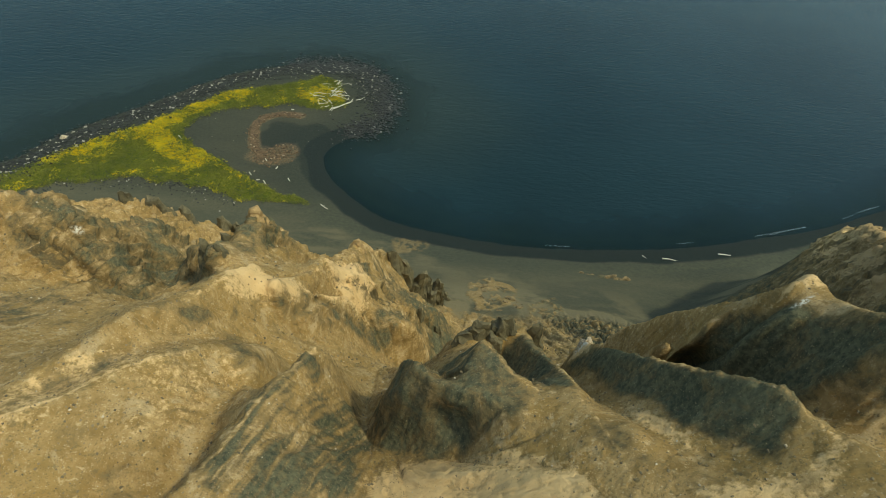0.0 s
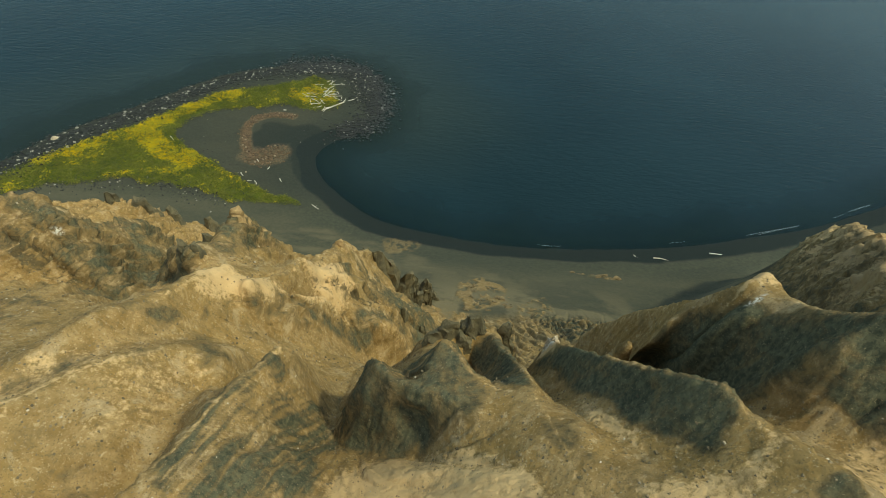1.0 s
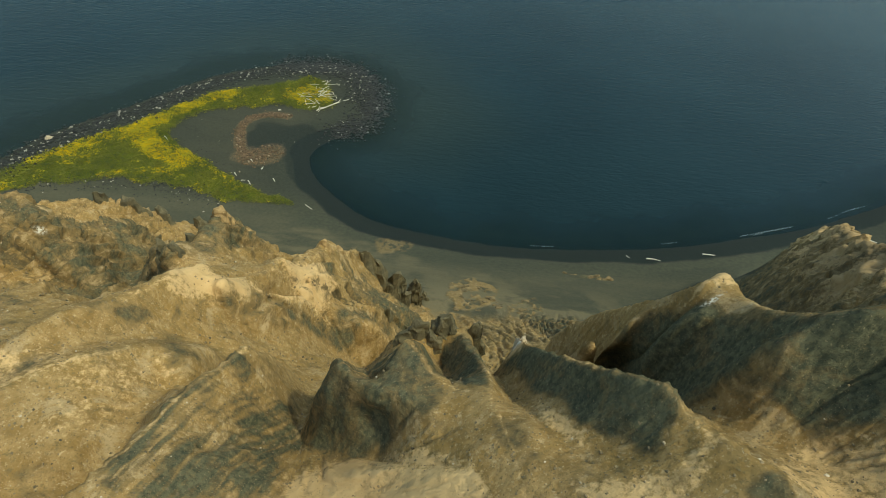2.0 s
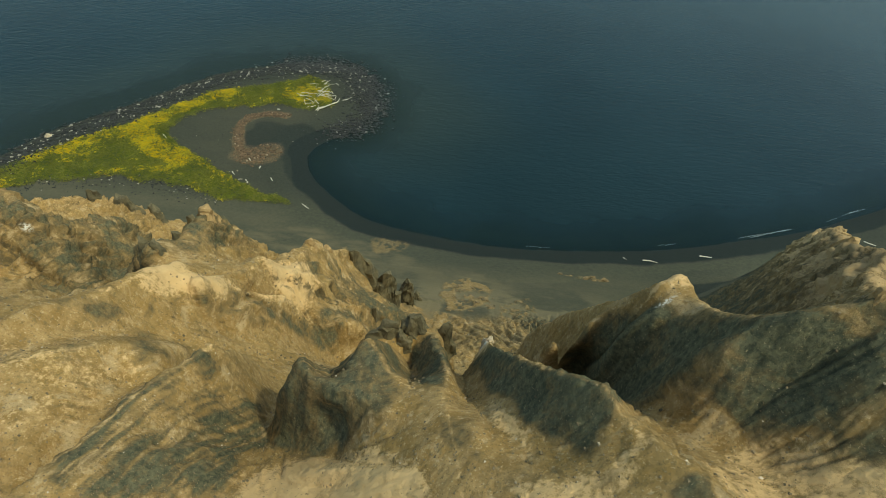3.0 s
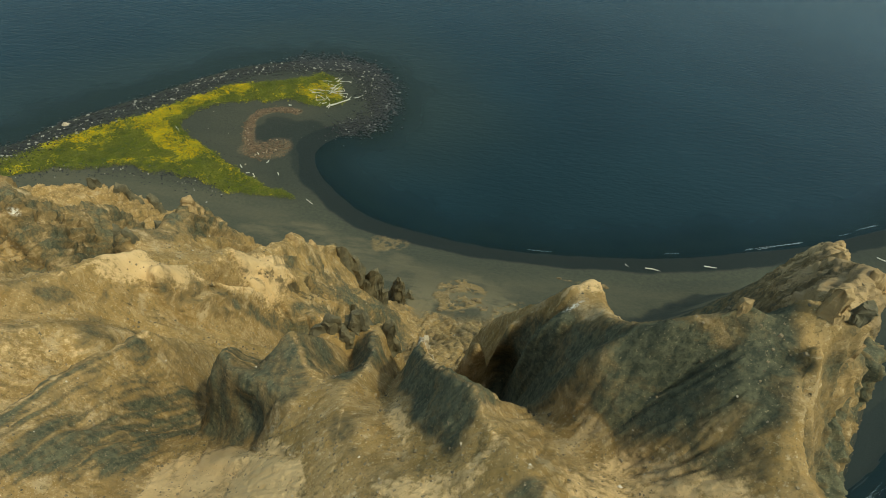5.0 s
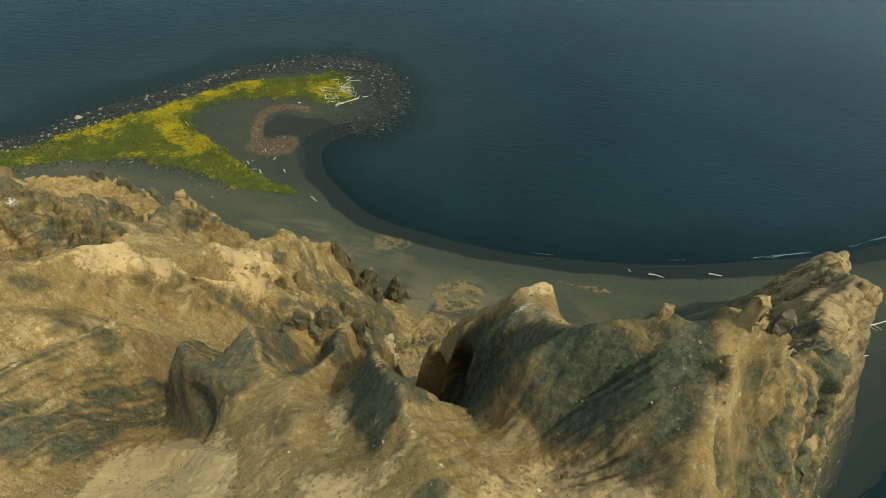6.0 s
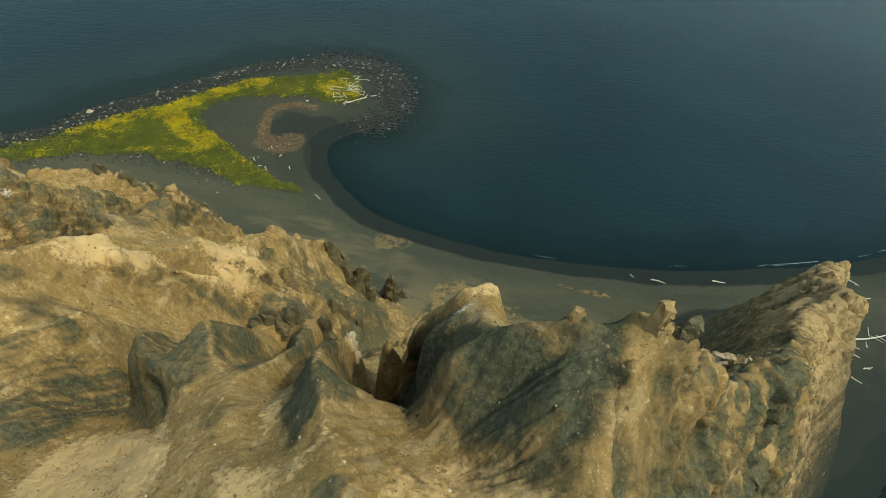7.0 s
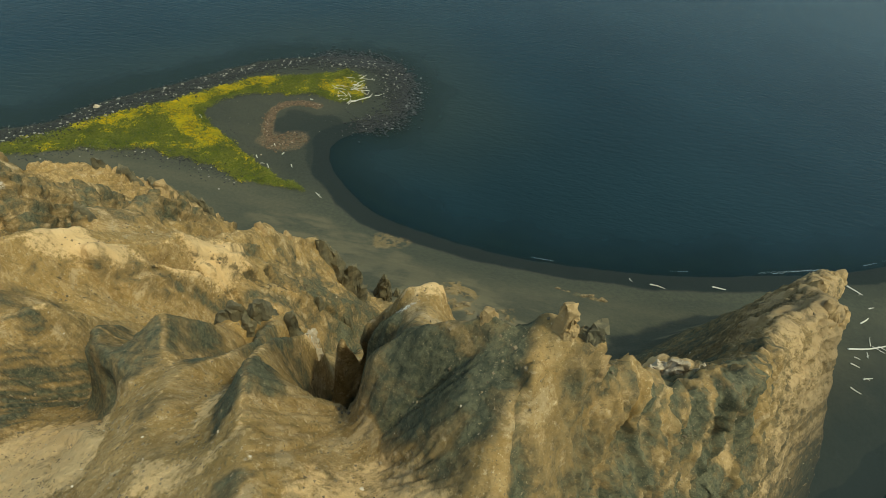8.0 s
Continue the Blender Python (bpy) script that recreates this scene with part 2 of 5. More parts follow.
# far western shoulder and the ledge below it
crest((-110, 46, 70), (-75, 50, 72), (-57, 53.5, 72), (-51, 54, 71.5), (-46.5, 50.6, 72), (-44.4, 53, 67), (-45, 61.5, 60.5), (-48, 70, 50))
crest((-75, 78, 47), (-61.6, 81.9, 47), (-52, 84, 42), (-44, 86, 37), (-36, 88, 28))
gully((-36, 46, 64.5), (-39, 50.2, 62), (-34, 62, 50), (-28, 82, 27))
gully((-29, 23.4, 84.6), (-31.6, 33, 78.3), (-33, 38.5, 70))
crest((-60, 36, 74), (-46, 38, 73), (-42, 38.2, 73), (-36, 36, 76.5))
gully((-62, 44, 69), (-51, 43.5, 68), (-45, 42, 67.5), (-39, 41, 67.5), (-33, 39, 69.5))
crest((-50, 46.5, 70.5), (-42.2, 46.8, 68.6), (-36, 45.5, 67))
gully((-75, 62, 56), (-56, 68, 52), (-50, 74, 46))
# peak on the west side of the bay
crest((-23.4, 39.9, 80), (-23.2, 46.7, 74), (-24.1, 54.7, 72), (-21, 62, 58), (-17, 74, 40), (-14, 84, 24))
crest((-30.2, 47, 72), (-25, 46.5, 73))
gully((-26.5, 40, 72), (-33, 46, 66), (-38, 52, 61))
gully((-20.2, 48.7, 69.6), (-16, 58, 57), (-13.5, 72, 41))
# long western ridge and its two ribs to the bay
crest((-19.6, 25.5, 89.4), (-17.2, 25.9, 89.7), (-16.6, 29.4, 87.8), (-15.8, 32.2, 85.8), (-14.2, 35, 82.4), (-12.2, 38, 79.6), (-11, 40.2, 79.4), (-11, 42, 76.5), (-11, 47, 71.5), (-10.1, 55.4, 66.6), (-9.6, 63, 57), (-9, 70.6, 49.5), (-8, 78, 34))
crest((-13.3, 31, 85.6), (-11.4, 34, 81), (-9.1, 37.7, 76.6), (-6.9, 42.4, 70), (-5.7, 45.9, 66.4), (-2.2, 49, 61.8), (1.1, 56.9, 51.5), (3, 66, 39), (5, 77, 26))
crest((-8.5, 42, 75), (-7.2, 44.6, 72), (-7.5, 52, 64), (-6.4, 60, 55), (-5.9, 68.5, 46.4), (-3.5, 76, 32))
gully((-21.5, 30, 84), (-19.5, 37, 79), (-16.5, 43, 75), (-14.5, 52, 64))
# hanging valley below it
gully((-14, 26, 84), (-12.6, 28.1, 82), (-11.2, 30.2, 79.2), (-8.5, 31.2, 76.2), (-6, 35, 69.5), (-4.6, 37.6, 64), (-1.6, 40.5, 58.5), (3, 47, 50), (6, 60, 38), (8, 75, 26))
crest((-11.5, 35.4, 78.6), (-9.6, 38.4, 73.5), (-7.2, 40.6, 69.5), (-4.5, 41.8, 67.2), (-1.8, 42.6, 65.6), (0.4, 44.2, 61.5))
# western shoulders near the top
crest((-45, 9, 92), (-30, 12.5, 92.6), (-23.9, 14.7, 92.6), (-21.9, 17.2, 92.6), (-20.6, 19.5, 92.6), (-19.7, 21.2, 92.3), (-19, 22.8, 91.4), (-17.4, 25.2, 89.8))
crest((-30, 9.5, 93.8), (-22.2, 12.9, 93.6), (-20, 14.7, 93), (-18.2, 16.9, 92.6), (-16.4, 18.4, 92), (-15.1, 20.3, 90.4), (-13.2, 21.8, 88.6), (-11.8, 24, 85.5))
gully((-22, 15.2, 92.1), (-19.4, 18.2, 91.9), (-17.6, 21.4, 90), (-15.6, 24, 87), (-14, 26, 84))
gully((-16, 4, 93), (-13.8, 9, 91), (-12.3, 13.2, 90.2), (-12.4, 17.2, 89.2), (-10.8, 20.5, 86), (-10.8, 25, 81.5))
crest((-11.4, 4, 97), (-10.3, 8.5, 96.6), (-9.4, 9.9, 96.4), (-9.0, 12, 95.2), (-8.5, 14.8, 94.2), (-7.9, 17.1, 93.2), (-6.8, 20.4, 91.6), (-6.6, 22.4, 88), (-7.5, 26, 81))
# bowl beside the shoulder
gully((-4, 4, 95.5), (-3.2, 8, 94), (-2.2, 11.3, 91.6), (-1.9, 14, 89), (-2.6, 16.5, 86.2), (-3.3, 18.4, 84.8), (-3.6, 21, 82.6), (-4, 26, 77.5), (-5, 33, 71))
flank((-7.3, 11.6, 94.7), (-5, 11, 93.5), (-3.3, 11, 92.4))
flank((-6.8, 14.3, 93.2), (-4.7, 14.1, 90.4), (-4.6, 15.2, 88.7))
flank((-6.5, 16, 92.1), (-6, 18.1, 89.4), (-5, 19, 87.4), (-4, 18.4, 86.1))
flank((-13.7, 11.5, 91.7), (-14.4, 15.3, 91.3), (-14.3, 19.8, 89.8))
flank((-9, 10.3, 96.2), (-11.3, 15.4, 90.6), (-11.8, 23, 86.4))
crest((-6.4, 12.5, 93), (-6.5, 15.9, 92), (-5.9, 19, 89.3))
# cluster of small heads over the bay
crest((-0.8, 20.6, 90.5), (0.4, 17.9, 94.7), (1.4, 16.7, 94.6))
gully((2.0, 17.5, 93.4), (1.5, 19.4, 91.6), (1.2, 22, 87))
crest((2.9, 16.2, 94.9), (3.4, 17.8, 95), (4.3, 19.1, 95.7), (4.9, 20.8, 93), (5.2, 23, 89.5))
crest((0.4, 17.9, 94.7), (1.4, 16.4, 95.2), (2.9, 15.8, 95.6), (5, 14.5, 96.3), (6.6, 12.5, 96.8), (7.2, 10.5, 98))
crest((4.3, 19.2, 95.5), (5.9, 16.8, 95.9), (7.2, 15.7, 96.2), (8.6, 14.7, 97.7))
gully((-1.4, 16, 87.6), (-0.3, 15.6, 88.5), (1, 15, 89.9), (2.2, 14.6, 91), (3.2, 14.1, 91.9), (4.1, 13.6, 93.2))
crest((2.3, 15.5, 94.3), (3.1, 15.5, 94.9), (4.9, 14.4, 95.4), (6.2, 13.9, 97.2))
flank((0, 11.9, 91), (2.2, 11.5, 92.7), (4, 11.2, 94.4), (6.3, 10.8, 97))
crest((2.1, 11.9, 92.8), (4.4, 11.4, 95.2), (6.8, 10.2, 98), (8.6, 9.3, 99.6))
crest((0.4, 17.9, 94.7), (-0.4, 16.9, 92.6), (-1.4, 17.8, 90.7), (-2, 19.4, 88))
gully((-3, 19.6, 84), (-2.6, 23, 82))
gully((6.9, 18.4, 92.5), (7, 21, 88.8), (6.6, 23.6, 86.4))
gully((6.2, 28, 80), (5.5, 32, 74))
crest((8.8, 25.6, 88), (8.7, 24.5, 89.4), (9.0, 21, 92), (9.3, 17.8, 95), (9.2, 15.8, 97), (9.0, 14.4, 98), (9.3, 12.4, 99.2), (9.6, 10.4, 100.2), (10, 8.1, 100.8), (10.5, 4, 102))
gully((14, 5, 104), (13, 8, 103), (12.5, 9.8, 101.3), (11.8, 11.4, 100), (11.3, 13.3, 98.4), (11, 15.5, 96), (10.9, 18, 92.6), (11, 21.5, 88.2), (11, 27, 80), (10.5, 36, 68), (10, 50, 50))
flank((10.2, 8.8, 101), (10.6, 11.4, 100.4), (8.6, 11.1, 99.4), (7.8, 9.5, 98.7))
flank((12.9, 14.2, 98.9), (13, 11.6, 100.6), (14.2, 10, 102.5))
crest((12.4, 24, 90), (12.4, 23, 91.7), (12.3, 20.5, 94.6), (12.4, 18.2, 97.4), (13.3, 15.4, 100.3), (14.2, 13.1, 102.9), (15.2, 11.6, 104.7), (15.6, 10.4, 104.8), (16.1, 9.4, 105), (16.8, 8.6, 105.6), (18.5, 5, 107))
crest((12.3, 14.5, 98.3), (12.9, 13, 100), (14.4, 10.8, 103.3))
crest((2.6, 25.4, 86.5), (5.0, 25.6, 88.2), (7.2, 26.1, 88.6), (9.2, 26.2, 88.0), (10, 27.5, 85))
# deep pit and its trough
flank((24.2, 9, 106.9), (22.8, 9.5, 105.2), (21.6, 10.1, 103.4), (19.9, 10.3, 102.6))
flank((23.6, 10, 107.3), (22.5, 10.4, 105.7), (21.5, 11, 103.8), (20.3, 11.5, 102.9))
crest((19.7, 13.7, 105.1), (20.0, 13.1, 105.5), (21.4, 12.4, 105.2), (22.8, 12.1, 106.2))
crest((20.0, 13.1, 105.5), (21.2, 13.6, 106.7))
gully((20, 5, 105.5), (19.6, 8, 104.3), (19.4, 10.6, 102.5), (19.0, 12.7, 101.1), (18.9, 13.8, 100), (18.6, 15.0, 98), (18.0, 16, 95), (17.4, 16.9, 92), (15.6, 17.6, 90), (14.9, 19.5, 87.5), (14.6, 23, 85), (14.6, 30, 75), (15.5, 45, 57), (19, 62, 40), (22, 76, 27))
flank((16.0, 12.6, 102.7), (17.2, 12.7, 101.4), (18, 13.4, 100.2))
flank((16.4, 11.2, 103.3), (17.4, 11.5, 102.4), (17.6, 10.2, 103.3))
crest((15.2, 21.2, 94.2), (16.1, 19.9, 97), (17.6, 20.2, 98.2), (18.9, 20.8, 99.4))
# middle summit
crest((16.6, 27.5, 87.5), (17.8, 23.6, 94.5), (18.9, 20.8, 99.4), (19.9, 19.4, 102.7), (21, 20.2, 102.8), (21.9, 20.4, 102.4), (21.4, 18.4, 103), (21, 16, 104.6), (21.4, 13.7, 107.2), (22.6, 13.1, 108.8), (23.6, 13, 109.3), (24.2, 13.4, 109.9), (25.4, 13, 109.2), (26.3, 13.4, 110.2), (26.7, 13.0, 110.2), (27.2, 12.8, 109.8), (28.2, 12.9, 110.3), (29.3, 13.4, 107.6), (31.5, 15.6, 104.2), (33.2, 17, 101.7), (34.6, 18.2, 100.5), (38, 20.3, 98.6), (39.7, 20.9, 98.9), (46, 29.4, 91), (55, 41, 84.3), (60.5, 45.8, 83.6), (66.5, 56, 75), (73.7, 66.1, 68), (85, 79, 58), (93, 88, 50), (97, 93, 46), (100, 98, 42), (102.5, 104, 34), (105, 111, 23), (107, 117, 11))
crest((18.4, 18, 100.2), (19.6, 17.8, 102.2))
gully((23.5, 22, 96), (24.5, 19, 100), (24.5, 16, 104))
crest((24, 11.6, 108.6), (25.2, 8.4, 107.8), (27, 5, 108))
# east face
crest((26, 11.4, 110.1), (25.6, 10.6, 109.3), (25.1, 9.4, 108.4), (25.4, 8.5, 107.8), (25.5, 4, 107.4))
flank((27.7, 12.2, 107.3), (27, 10.4, 106.8), (27.4, 8, 104), (28.4, 4, 101))
flank((28.5, 13.1, 106.5), (28.7, 10.7, 104.1), (30, 8, 100), (31.5, 4, 96))
crest((30.7, 14.1, 103.4), (30.4, 12.1, 102.0), (32, 9, 97.5), (34, 4, 91))
flank((31.9, 15.4, 103.9), (32.7, 14.2, 100.9), (35, 11, 95), (38, 5, 84))
crest((34.3, 17.4, 101.6), (34.1, 15.3, 100), (36.6, 16.6, 96), (39.1, 17.8, 92), (43, 19.4, 85), (47, 20, 78))
flank((34.6, 16.7, 100.4), (37, 18.2, 97.6), (39.7, 19.5, 94.1), (43.4, 22.2, 89), (49.9, 25.2, 79.9))
crest((55.8, 38.9, 81.2), (59.9, 33, 68.3), (64, 28, 56))
crest((60.5, 45.4, 83.2), (63, 42.6, 77), (67.8, 39.9, 65.8), (70.5, 36, 55))
crest((66.5, 55, 74), (72, 52, 64), (78, 50, 48))
gully((50, 8, 50), (66, 24, 34), (77, 36, 22), (85, 48, 14), (93, 62, 9), (102, 78, 7), (108, 95, 5))
gully((60, -10, 30), (70, 5, 12), (82, 30, 4), (92, 48, 3), (104, 64, 3))
# west side of the eastern spur
crest((53, 42.2, 74.2), (53.8, 46.6, 72), (59.1, 51.7, 72.4), (64, 60, 65))
gully((27.5, 18, 100), (33, 24, 90), (37, 28, 84), (43, 38, 70), (50, 54, 48), (55, 70, 31), (60, 86, 18), (68, 99, 9.5), (82, 108, 7.5), (86, 112, 7), (95, 115.5, 6.5), (105, 118, 6), (111, 114, 5), (112, 104, 5))
crest((56.1, 44.8, 79.6), (56.4, 48.3, 74.5))
crest((37.1, 24.9, 93.8), (38.5, 23.5, 96.2))
gully((30, 30, 82), (33, 45, 62), (36, 62, 42), (36, 76, 28))
# sand apron under the cliffs
crest((-120, 90, 14), (-80, 92, 16), (-50, 95, 16), (-30, 94, 16), (-15, 89, 20), (0, 83.7, 23), (16, 84.5, 22), (32, 86.4, 20.9), (50, 93, 15), (60, 100, 10))
crest((-120, 112, 5), (-60, 112, 7), (-20, 108, 8.5), (12, 101, 12.5), (40, 106, 8.5), (54, 113, 4.8), (80, 121, 2.5), (110, 128, 2), (150, 135, 2))
crest((-90, 132, 2), (-36, 131, 2), (-12, 124, 2.6), (28, 122, 1.6), (60, 123, 1.6))
# summit plateau above
crest((-90, 0, 92), (-45, 0, 94), (-20, -2, 96), (0, -6, 99), (14, -8, 105), (26, -8, 107), (34, -8, 94), (42, -12, 78), (60, -20, 36))
crest((-40, -23, 92), (0, -23, 98), (12, -23, 101), (24, -23, 100))
gully((17.7, 17.2, 91.5), (17.4, 18.6, 90), (16.6, 20.4, 88.5))


NORTH_SHORE = [(-330, 20), (-230, 95), (-190, 125), (-152, 147), (-141, 167), (-122, 191), (-107, 211), (-92, 227), (-71, 238), (-51, 243), (-37, 240), (-27, 226),
               (-24, 204), (-28, 189), (-34, 183), (-40, 176), (-43, 168), (-40, 159), (-34, 151), (-23, 141), (-12, 135), (7, 131), (26, 129), (45, 129.5),
               (74, 133), (95, 137.5), (113, 143), (136, 150), (161, 161), (230, 195)]
SOUTH_SHORE = [(230, 125), (165, 97), (140, 82), (124, 67), (112, 58), (97, 42), (86, 15), (80, -120)]


def inside(x, y, poly):
    r = np.zeros(x.shape, bool)
    for (ax, ay), (bx, by) in zip(poly, np.roll(poly, -1, axis=0)):
        if ay != by:
            r ^= ((ay > y) != (by > y)) & (x < (bx - ax) * (y - ay) / (by - ay) + ax)
    return r


def line_distance(x, y, pts):
    d = np.full(x.shape, 1e9)
    for (ax, ay), (bx, by) in zip(pts[:-1], pts[1:]):
        dx, dy = bx - ax, by - ay
        t = np.clip(((x - ax) * dx + (y - ay) * dy) / (dx * dx + dy * dy + 1e-12), 0, 1)
        d = np.minimum(d, (x - ax - t * dx) ** 2 + (y - ay - t * dy) ** 2)
    return np.sqrt(d)


_rng = np.random.RandomState(7)
_table = _rng.rand(512, 512).astype(np.float32)


def vnoise(x, y):
    """Smooth value noise, 0 to 1, one cell a unit."""
    xi, yi = np.floor(x).astype(np.int32), np.floor(y).astype(np.int32)
    fx, fy = x - xi, y - yi
    fx, fy = fx * fx * fx * (fx * (fx * 6 - 15) + 10), fy * fy * fy * (fy * (fy * 6 - 15) + 10)
    a, b = _table[xi & 511, yi & 511], _table[(xi + 1) & 511, yi & 511]
    c, d = _table[xi & 511, (yi + 1) & 511], _table[(xi + 1) & 511, (yi + 1) & 511]
    return (a * (1 - fx) + b * fx) * (1 - fy) + (c * (1 - fx) + d * fx) * fy


def fbm(x, y, octaves=4, gain=0.5, ridged=False):
    s, a, tot = 0.0, 1.0, 0.0
    for k in range(octaves):
        n = vnoise(x * 2 ** k + 17.3 * k, y * 2 ** k - 9.1 * k)
        s = s + a * (1 - np.abs(2 * n - 1) if ridged else n)
        tot += a
        a *= gain
    return s / tot


def smooth(x, lo, hi):
    t = np.clip((x - lo) / (hi - lo), 0, 1)
    return t * t * (3 - 2 * t)


# coarse grid, solved as a stretched skin over the crests and gullies
DL = 0.007
NU, NV = 343, 629
LV0, LV1 = math.log(6.0), math.log(6.0) + 628 * DL
uc, lc = np.linspace(U0, U1, NU), np.linspace(LV0, LV1, NV)
UU, LL = np.meshgrid(uc, lc)
CX, CY = XC + UU * np.exp(LL), YC + np.exp(LL)
north, south = spline(NORTH_SHORE, 3.0), spline(SOUTH_SHORE, 3.0)
land_poly = np.vstack([north, south, [(-330, -120)]])
shore_d = np.minimum(line_distance(CX, CY, north), line_distance(CX, CY, south))
shore_d = np.where(inside(CX, CY, land_poly), shore_d, -shore_d)


def relax(fixed, value, rounds):
    """Coarse to fine: each cell settles to the mean of its neighbours, fixed cells stay."""
    z = None
    for lev in (32, 16, 8, 4, 2, 1):
        h, w = -(-fixed.shape[0] // lev), -(-fixed.shape[1] // lev)
        pad = ((0, h * lev - fixed.shape[0]), (0, w * lev - fixed.shape[1]))
        f = np.pad(fixed.astype(float), pad).reshape(h, lev, w, lev).sum((1, 3))
        v = np.pad(np.where(fixed, value, 0.0), pad).reshape(h, lev, w, lev).sum((1, 3))
        keep = f > 0
        v = v / np.maximum(f, 1)
        if z is None:
            z = np.where(keep, v, v[keep].mean())
        else:
            z = np.repeat(np.repeat(z, 2, 0), 2, 1)[:h, :w]
        for _ in range(rounds):
            p = np.pad(z, 1, mode="edge")
            z = np.where(keep, v, 0.25 * (p[:-2, 1:-1] + p[2:, 1:-1] + p[1:-1, :-2] + p[1:-1, 2:]))
    return z


num, den = np.zeros((NV, NU)), np.zeros((NV, NU))
for ln in LINES:
    lv = np.log(np.maximum(ln[:, 1] - YC, 1))
    iu = np.rint((((ln[:, 0] - XC) / np.exp(lv)) - U0) / (U1 - U0) * (NU - 1)).astype(int)
    iv = np.rint((lv - LV0) / DL).astype(int)
    ok = (iu >= 0) & (iu < NU) & (iv >= 0) & (iv < NV)
    np.add.at(num, (iv[ok], iu[ok]), ln[ok, 2])
    np.add.at(den, (iv[ok], iu[ok]), 1.0)
fixed, value = den > 0, num / np.maximum(den, 1)
low = shore_d < 1.5
value = np.where(low, np.maximum(-9.0, 0.10 * np.minimum(shore_d, 0)), value)
spit = (shore_d >= 1.5) & (CY > 140)
value = np.where(spit, np.minimum(1.1, 0.09 * shore_d), value)
fixed = fixed | low | spit
Z0 = relax(fixed, value, 60)
# a stiff sheet laid over the same lines: it bends evenly on the slopes and creases along the crests
crease = np.ones((NV, NU))
for ln in EDGES:
    lv = np.log(np.maximum(ln[:, 1] - YC, 1))
    iu = np.rint((((ln[:, 0] - XC) / np.exp(lv)) - U0) / (U1 - U0) * (NU - 1)).astype(int)
    iv = np.rint((lv - LV0) / DL).astype(int)
    ok = (iu >= 0) & (iu < NU) & (iv >= 0) & (iv < NV)
    crease[iv[ok], iu[ok]] = 0.05
hold = np.where(fixed, np.where(low | spit, 30.0, 8.0), 0.0)


def lap(z):
    p = np.pad(z, 1, mode="edge")
    return p[:-2, 1:-1] + p[2:, 1:-1] + p[1:-1, :-2] + p[1:-1, 2:] - 4 * z


def sheet(z):
    return hold * z - 0.05 * lap(z) + lap(crease * lap(z))


diag = hold + 0.2 + 20 * np.minimum(crease, 0.6)
res = hold * np.where(fixed, value, 0.0) - sheet(Z0)
pre = res / diag
way, rz = pre.copy(), float((res * pre).sum())
for _ in range(220):
    ap = sheet(way)
    al = rz / float((way * ap).sum())
    Z0 = Z0 + al * way
    res = res - al * ap
    pre = res / diag
    rz, old = float((res * pre).sum()), rz
    way = pre + (rz / old) * way


def soften(z, n):
    for _ in range(n):
        p = np.pad(z, 1, mode="edge")
        z = 0.5 * z + 0.125 * (p[:-2, 1:-1] + p[2:, 1:-1] + p[1:-1, :-2] + p[1:-1, 2:])
    return z


Z0 = soften(Z0, 1)


def cubic_weights(src0, dsrc, n, x):
    t = np.clip((x - src0) / dsrc, 0, n - 1.001)
    i = np.floor(t).astype(int)
    f = t - i
    w = np.zeros((len(x), n))
    ws = (-0.5 * f + f ** 2 - 0.5 * f ** 3, 1 - 2.5 * f ** 2 + 1.5 * f ** 3, 0.5 * f + 2 * f ** 2 - 1.5 * f ** 3, -0.5 * f ** 2 + 0.5 * f ** 3)
    for k, wk in zip((-1, 0, 1, 2), ws):
        np.add.at(w, (np.arange(len(x)), np.clip(i + k, 0, n - 1)), wk)
    return w


QUALITY = 1.0
fu = np.linspace(U0, U1, int(1000 * QUALITY))
fl = np.concatenate([np.linspace(math.log(6), math.log(34), int(50 * QUALITY), endpoint=False),
                     np.linspace(math.log(34), math.log(150), int(860 * QUALITY), endpoint=False),
                     np.linspace(math.log(150), math.log(310), int(170 * QUALITY), endpoint=False),
                     np.linspace(math.log(310), math.log(4200), int(50 * QUALITY))])
WU, WV = cubic_weights(U0, (U1 - U0) / (NU - 1), NU, fu), cubic_weights(LV0, DL, NV, np.minimum(fl, LV1))


def fine(a):
    return WV @ a @ WU.T


GV = np.exp(fl)[:, None].astype(np.float32)
fu, fl = fu.astype(np.float32), fl.astype(np.float32)
GX, GY = XC + fu[None, :] * GV, YC + GV + 0 * fu[None, :]
SD = fine(shore_d).astype(np.float32)
SD = np.where(GV > 480, -60.0, SD)
Z = np.where(GV > 480, -9.0, fine(Z0)).astype(np.float32)
rough_land = smooth(SD, 18, 45) * smooth(Z - 8 * smooth(GY, 70, 84), 8, 26)      # off the beach
reach = np.clip((GV - 36) / 70, 0.12, 1.0)              # broader forms on the lower cliffs

# ---------------------------------------------------------------- relief and cover
_t3 = _rng.rand(64, 64, 64).astype(np.float32)


